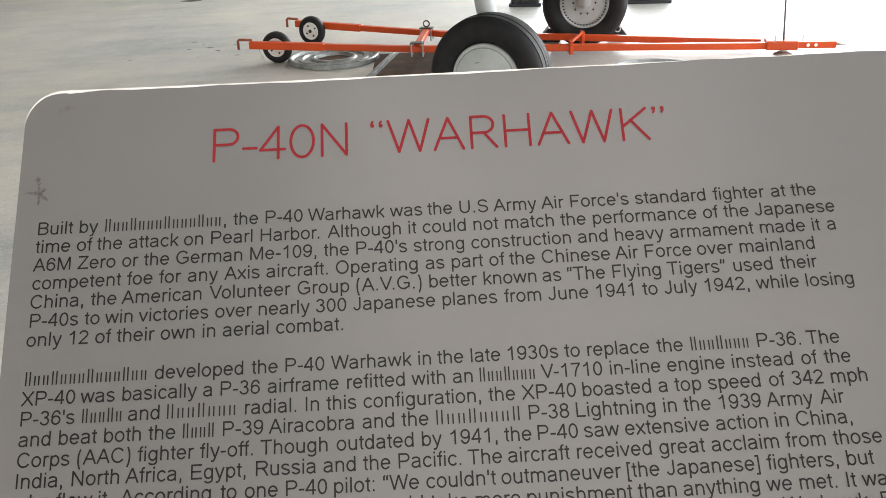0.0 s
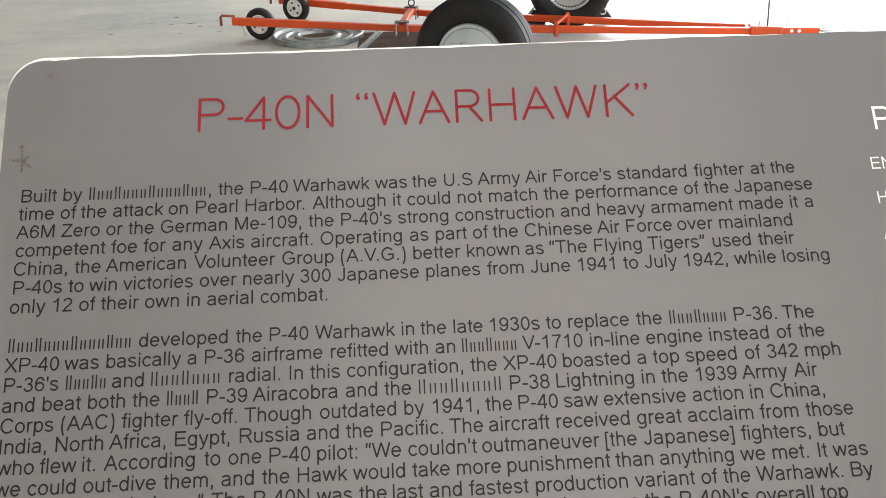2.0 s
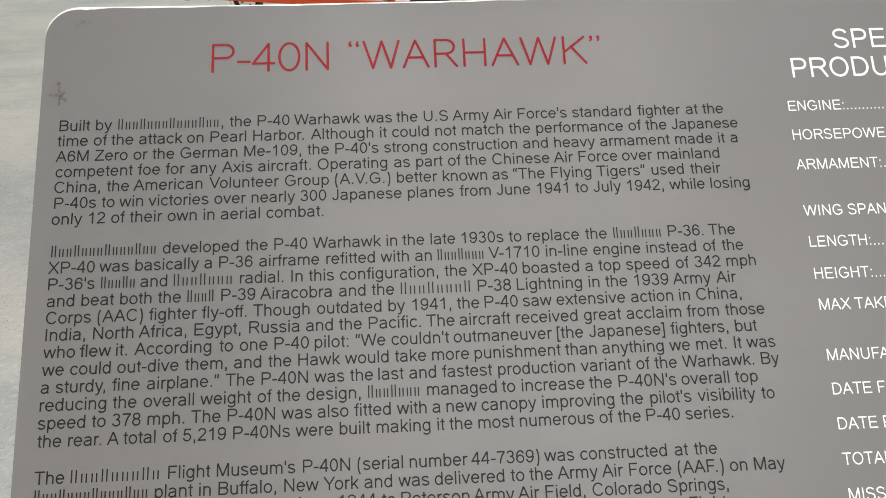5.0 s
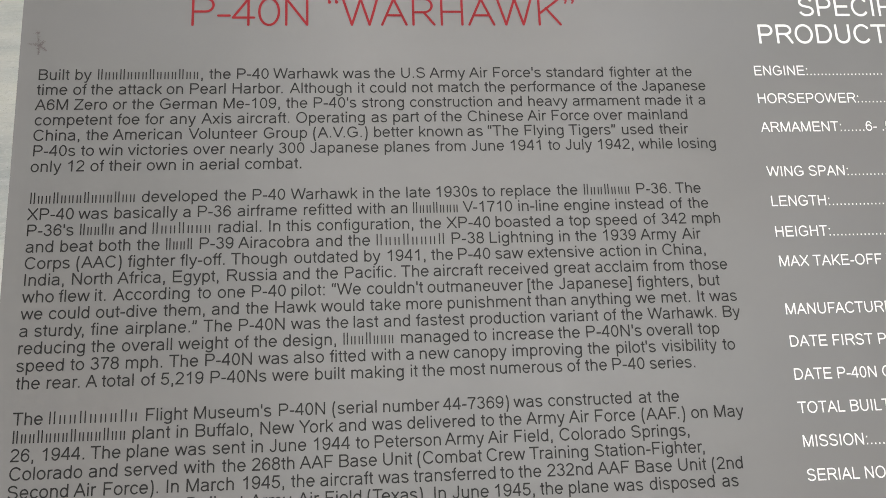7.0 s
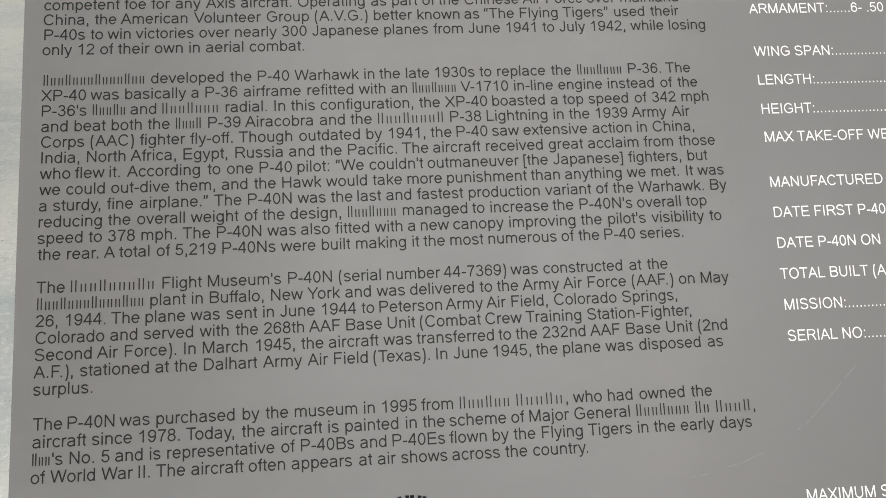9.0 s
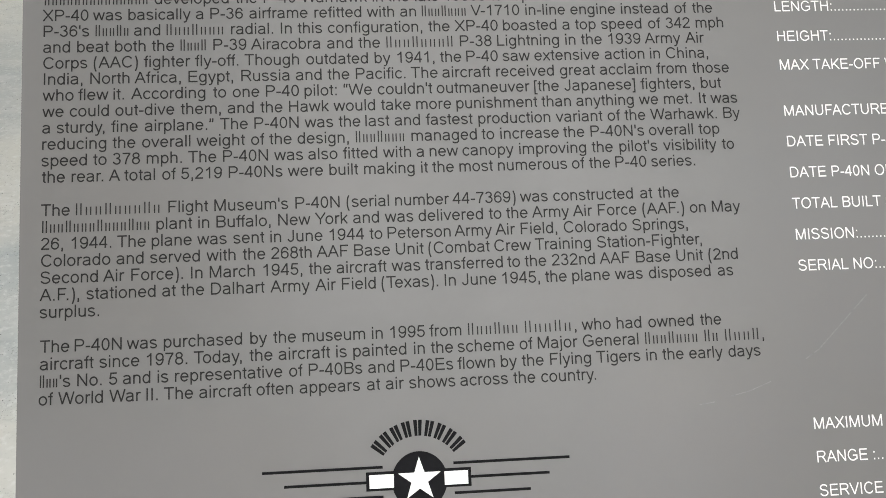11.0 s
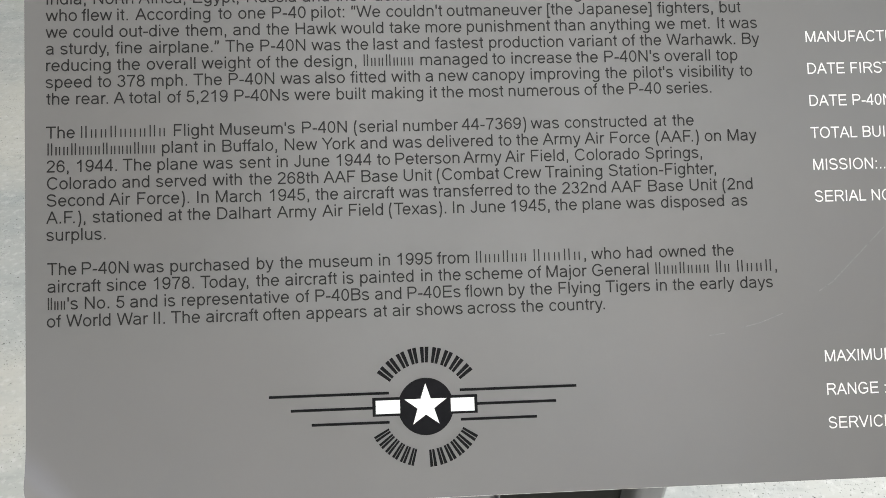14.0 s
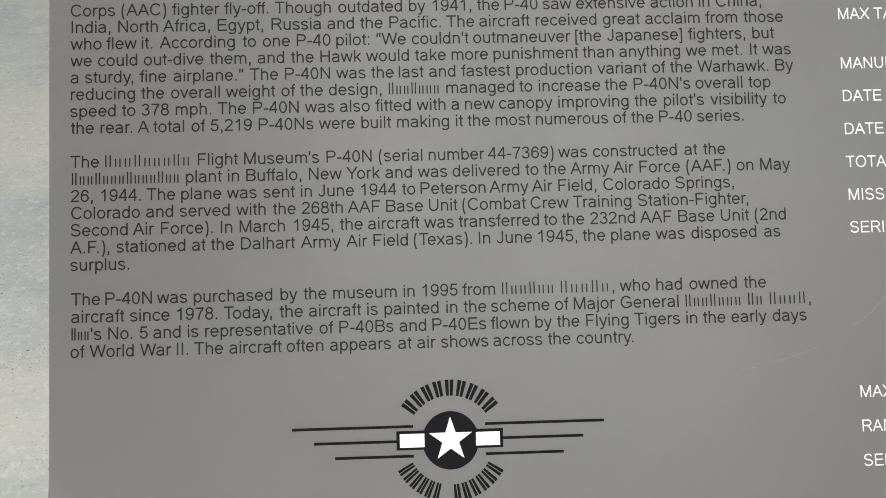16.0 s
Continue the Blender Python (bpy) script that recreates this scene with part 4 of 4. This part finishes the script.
tow_wheel((-1.135, 7.215, 0.143), -14)
tow_wheel((-0.900, 7.985, 0.143), -24)
part("axle", tube([(-1.135, 7.23, 0.143), (-1.16, 7.08, 0.160)], 0.012), M_STEEL, tow)
part("axle", tube([(-0.905, 7.97, 0.143), (-0.865, 8.12, 0.165)], 0.012), M_STEEL, tow)


def on(a, b, x, lift=0.0):
    f = (x - a.x) / (b.x - a.x)
    return a.lerp(b, f) + Vector((0, 0, lift))


cn, cf = on(NK, NB, 0.17), on(FK, FB, 0.26)
part("cross_member", beam(cn + Vector((0, 0, 0.025)), cf + Vector((0, 0, 0.025)), 0.05, 0.06), M_ORANGE, tow, "orange cross member")
for c, a, b in ((cn, NK, NB), (cf, FK, FB)):
    turn = math.degrees(math.atan2((b - a).y, (b - a).x))
    for off in (-0.05, 0.05):
        bolt = Matrix.Translation(c) @ pose(0, 0, 0, 0, 0, turn)
        part("u_bolt", tube([bolt @ Vector(p) for p in ((off, -0.045, -0.06), (off, -0.045, 0.05), (off, 0.045, 0.05), (off, 0.045, -0.06))], 0.007, 8), M_STEEL, tow, "steel clamp bolt")
    part("clamp_plate", box((0.125, 0.085, 0.012), (0, 0, 0.052), Matrix.Translation(c) @ pose(0, 0, 0, 0, 0, turn), 0.003), M_DARKSTEEL, tow, "dark clamp plate")
part("ring_pin", lathe([(0.022, -0.005), (0.034, -0.005), (0.034, 0.005), (0.022, 0.005)], 20, Matrix.Translation(cf + Vector((0, 0, 0.092))) @ pose(0, 0, 0, 90, 0, 0), closed=True), M_DARKSTEEL, tow, "steel ring pin")
for x in (1.51, 1.69):
    a, b = (NK, NB) if x < 1.55 else (FK, FB)
    p = on(a, b, x)
    part("bracket", box((0.028, 0.085, 0.115), (0, 0, 0), Matrix.Translation(p), 0.004), M_ORANGE, tow, "orange bracket")
part("tie_rod", tube([on(NK, NB, 1.51, 0.045), on(FK, FB, 1.69, 0.045)], 0.014), M_ORANGE, tow)
HEAD = Vector((3.311, 6.50, 0.080))
part("head", box((0.26, 0.20, 0.080), (0, 0, 0), Matrix.Translation(HEAD + Vector((0.0, 0.06, 0))) @ pose(0, 0, 0, 0, 0, -15), 0.012), M_ORANGE, tow, "orange steel head")
part("tongue", beam(HEAD + Vector((0.08, 0, 0)), HEAD + Vector((0.42, -0.06, 0.0)), 0.055, 0.07), M_ORANGE, tow, "orange tongue")
part("eye", lathe([(0.03, -0.010), (0.05, -0.010), (0.05, 0.010), (0.03, 0.010)], 20, Matrix.Translation(HEAD + Vector((0.46, -0.07, 0.005))), closed=True), M_STEEL, tow, "steel towing eye")
for dx, dy in ((0.186, -0.058), (0.247, -0.069)):
    part("decal", lathe([(0.014, 0), (0.014, 0.003)], 16, Matrix.Translation(HEAD + Vector((dx, dy, 0.002))) @ pose(0, 0, 0, 90, 0, -10)), M_CORE, tow, "round pale decal")
part("foot", lathe([(0.075, 0.0), (0.075, 0.012), (0.03, 0.03), (0.03, 0.05)], 24, Matrix.Translation((HEAD.x, HEAD.y, 0))), M_STEEL, tow, "grey steel foot")
part("handle_rod", tube([(3.305, 6.50, 0.12), (3.279, 6.50, 0.457), (3.238, 6.50, 0.96)], 0.008, 8), M_DARKSTEEL, tow, "thin dark rod")
for dx in (-0.10, 0.14):
    part("pin", tube([(HEAD.x + dx, 6.46, 0.115), (HEAD.x + dx + 0.006, 6.46, 0.175)], 0.006, 6), M_STEEL, tow)

# ---- pan, ring and clutter on the floor ----
ring = thing("drip_pan", "round galvanised pan with raised rings lying on the floor", "pan", pose(-0.62, 7.20, 0))
part("rim", lathe([(0.425, 0.004), (0.425, 0.042), (0.415, 0.050), (0.395, 0.048), (0.375, 0.022), (0.33, 0.020), (0.32, 0.034), (0.29, 0.036), (0.275, 0.018), (0.22, 0.018), (0.205, 0.038), (0.18, 0.040), (0.165, 0.010), (0.165, 0.004)], 72, closed=True), M_GALV, ring, "galvanised rings", True).data.set_sharp_from_angle(angle=radians(35))
part("pan_floor", lathe([(0.164, 0.003), (0.164, 0.009)], 48), M_OIL, ring, "brown stained middle")
tray = thing("drip_tray", "flat tray with an oil-stained bottom and a galvanised edge", "tray")
part("tray_floor", box((0.86, 1.06, 0.008), (0.20, 6.80, 0.004)), M_OIL, tray, "dark brown oily bottom")
part("tray_edge", beam((-0.250, 6.33, 0.016), (-0.045, 7.33, 0.016), 0.03, 0.05, 0.004), M_GALV, tray, "galvanised edge strip")
part("tray_lip", beam((-0.222, 6.33, 0.028), (-0.017, 7.33, 0.028), 0.04, 0.008, 0.002), M_GALV, tray, "galvanised lip")
pan2 = thing("drip_pan", "round galvanised pan partly hidden by the sign", "pan", pose(2.10, 5.98, 0))
part("rim", lathe([(0.42, 0.004), (0.42, 0.042), (0.41, 0.05), (0.39, 0.048), (0.37, 0.022), (0.02, 0.020)], 72), M_GALV, pan2, "galvanised rim", True).data.set_sharp_from_angle(angle=radians(35))


def weight_block(at, turn, size):
    w = thing("ballast_block", "black moulded rubber ballast block on the floor", "block", pose(*at, 0, 0, 0, turn), "black blocks")
    sx, sy, sz = size
    part("body", box((sx, sy, sz), (0, 0, sz / 2), bevel=0.02), M_WEIGHT, w)
    for k in range(4):
        part("rib", box((0.03, 0.02, sz * 0.8), (-sx * 0.36 + sx * 0.24 * k, -sy / 2 - 0.006, sz / 2), bevel=0.005), M_WEIGHT, w)
    part("foot", box((sx + 0.05, sy + 0.05, 0.04), (0, 0, 0.02), bevel=0.01), M_WEIGHT, w)


weight_block((1.50, 9.86), -10, (0.34, 0.34, 0.40))
weight_block((2.95, 9.64), -10, (0.48, 0.34, 0.40))

random.seed(9)
# The wide one at y 11.66 is a shadow, laid down as a dark patch
for x, y, r in ((-1.616, 7.651, 0.02), (-2.679, 7.669, 0.018), (-1.998, 8.10, 0.03), (-1.87, 7.93, 0.022), (-2.232, 8.458, 0.024), (-2.42, 8.149, 0.014), (-2.19, 8.065, 0.02), (-2.0, 7.614, 0.012), (-2.247, 9.558, 0.02), (-3.06, 11.66, 0.10), (-2.1, 8.3, 0.013), (-1.75, 8.2, 0.012)):
    bm = bmesh.new()
    n = 9
    bm.faces.new([bm.verts.new((x + 1.8 * r * random.uniform(0.5, 1.1) * math.cos(k * math.tau / n), y + r * random.uniform(0.5, 1.1) * math.sin(k * math.tau / n), 0.0012)) for k in range(n)])
    tagged(part("floor_spot", bm, M_GRIME_SHADE), "small dark spot on the concrete floor", "stain", "floor spots", "structure")
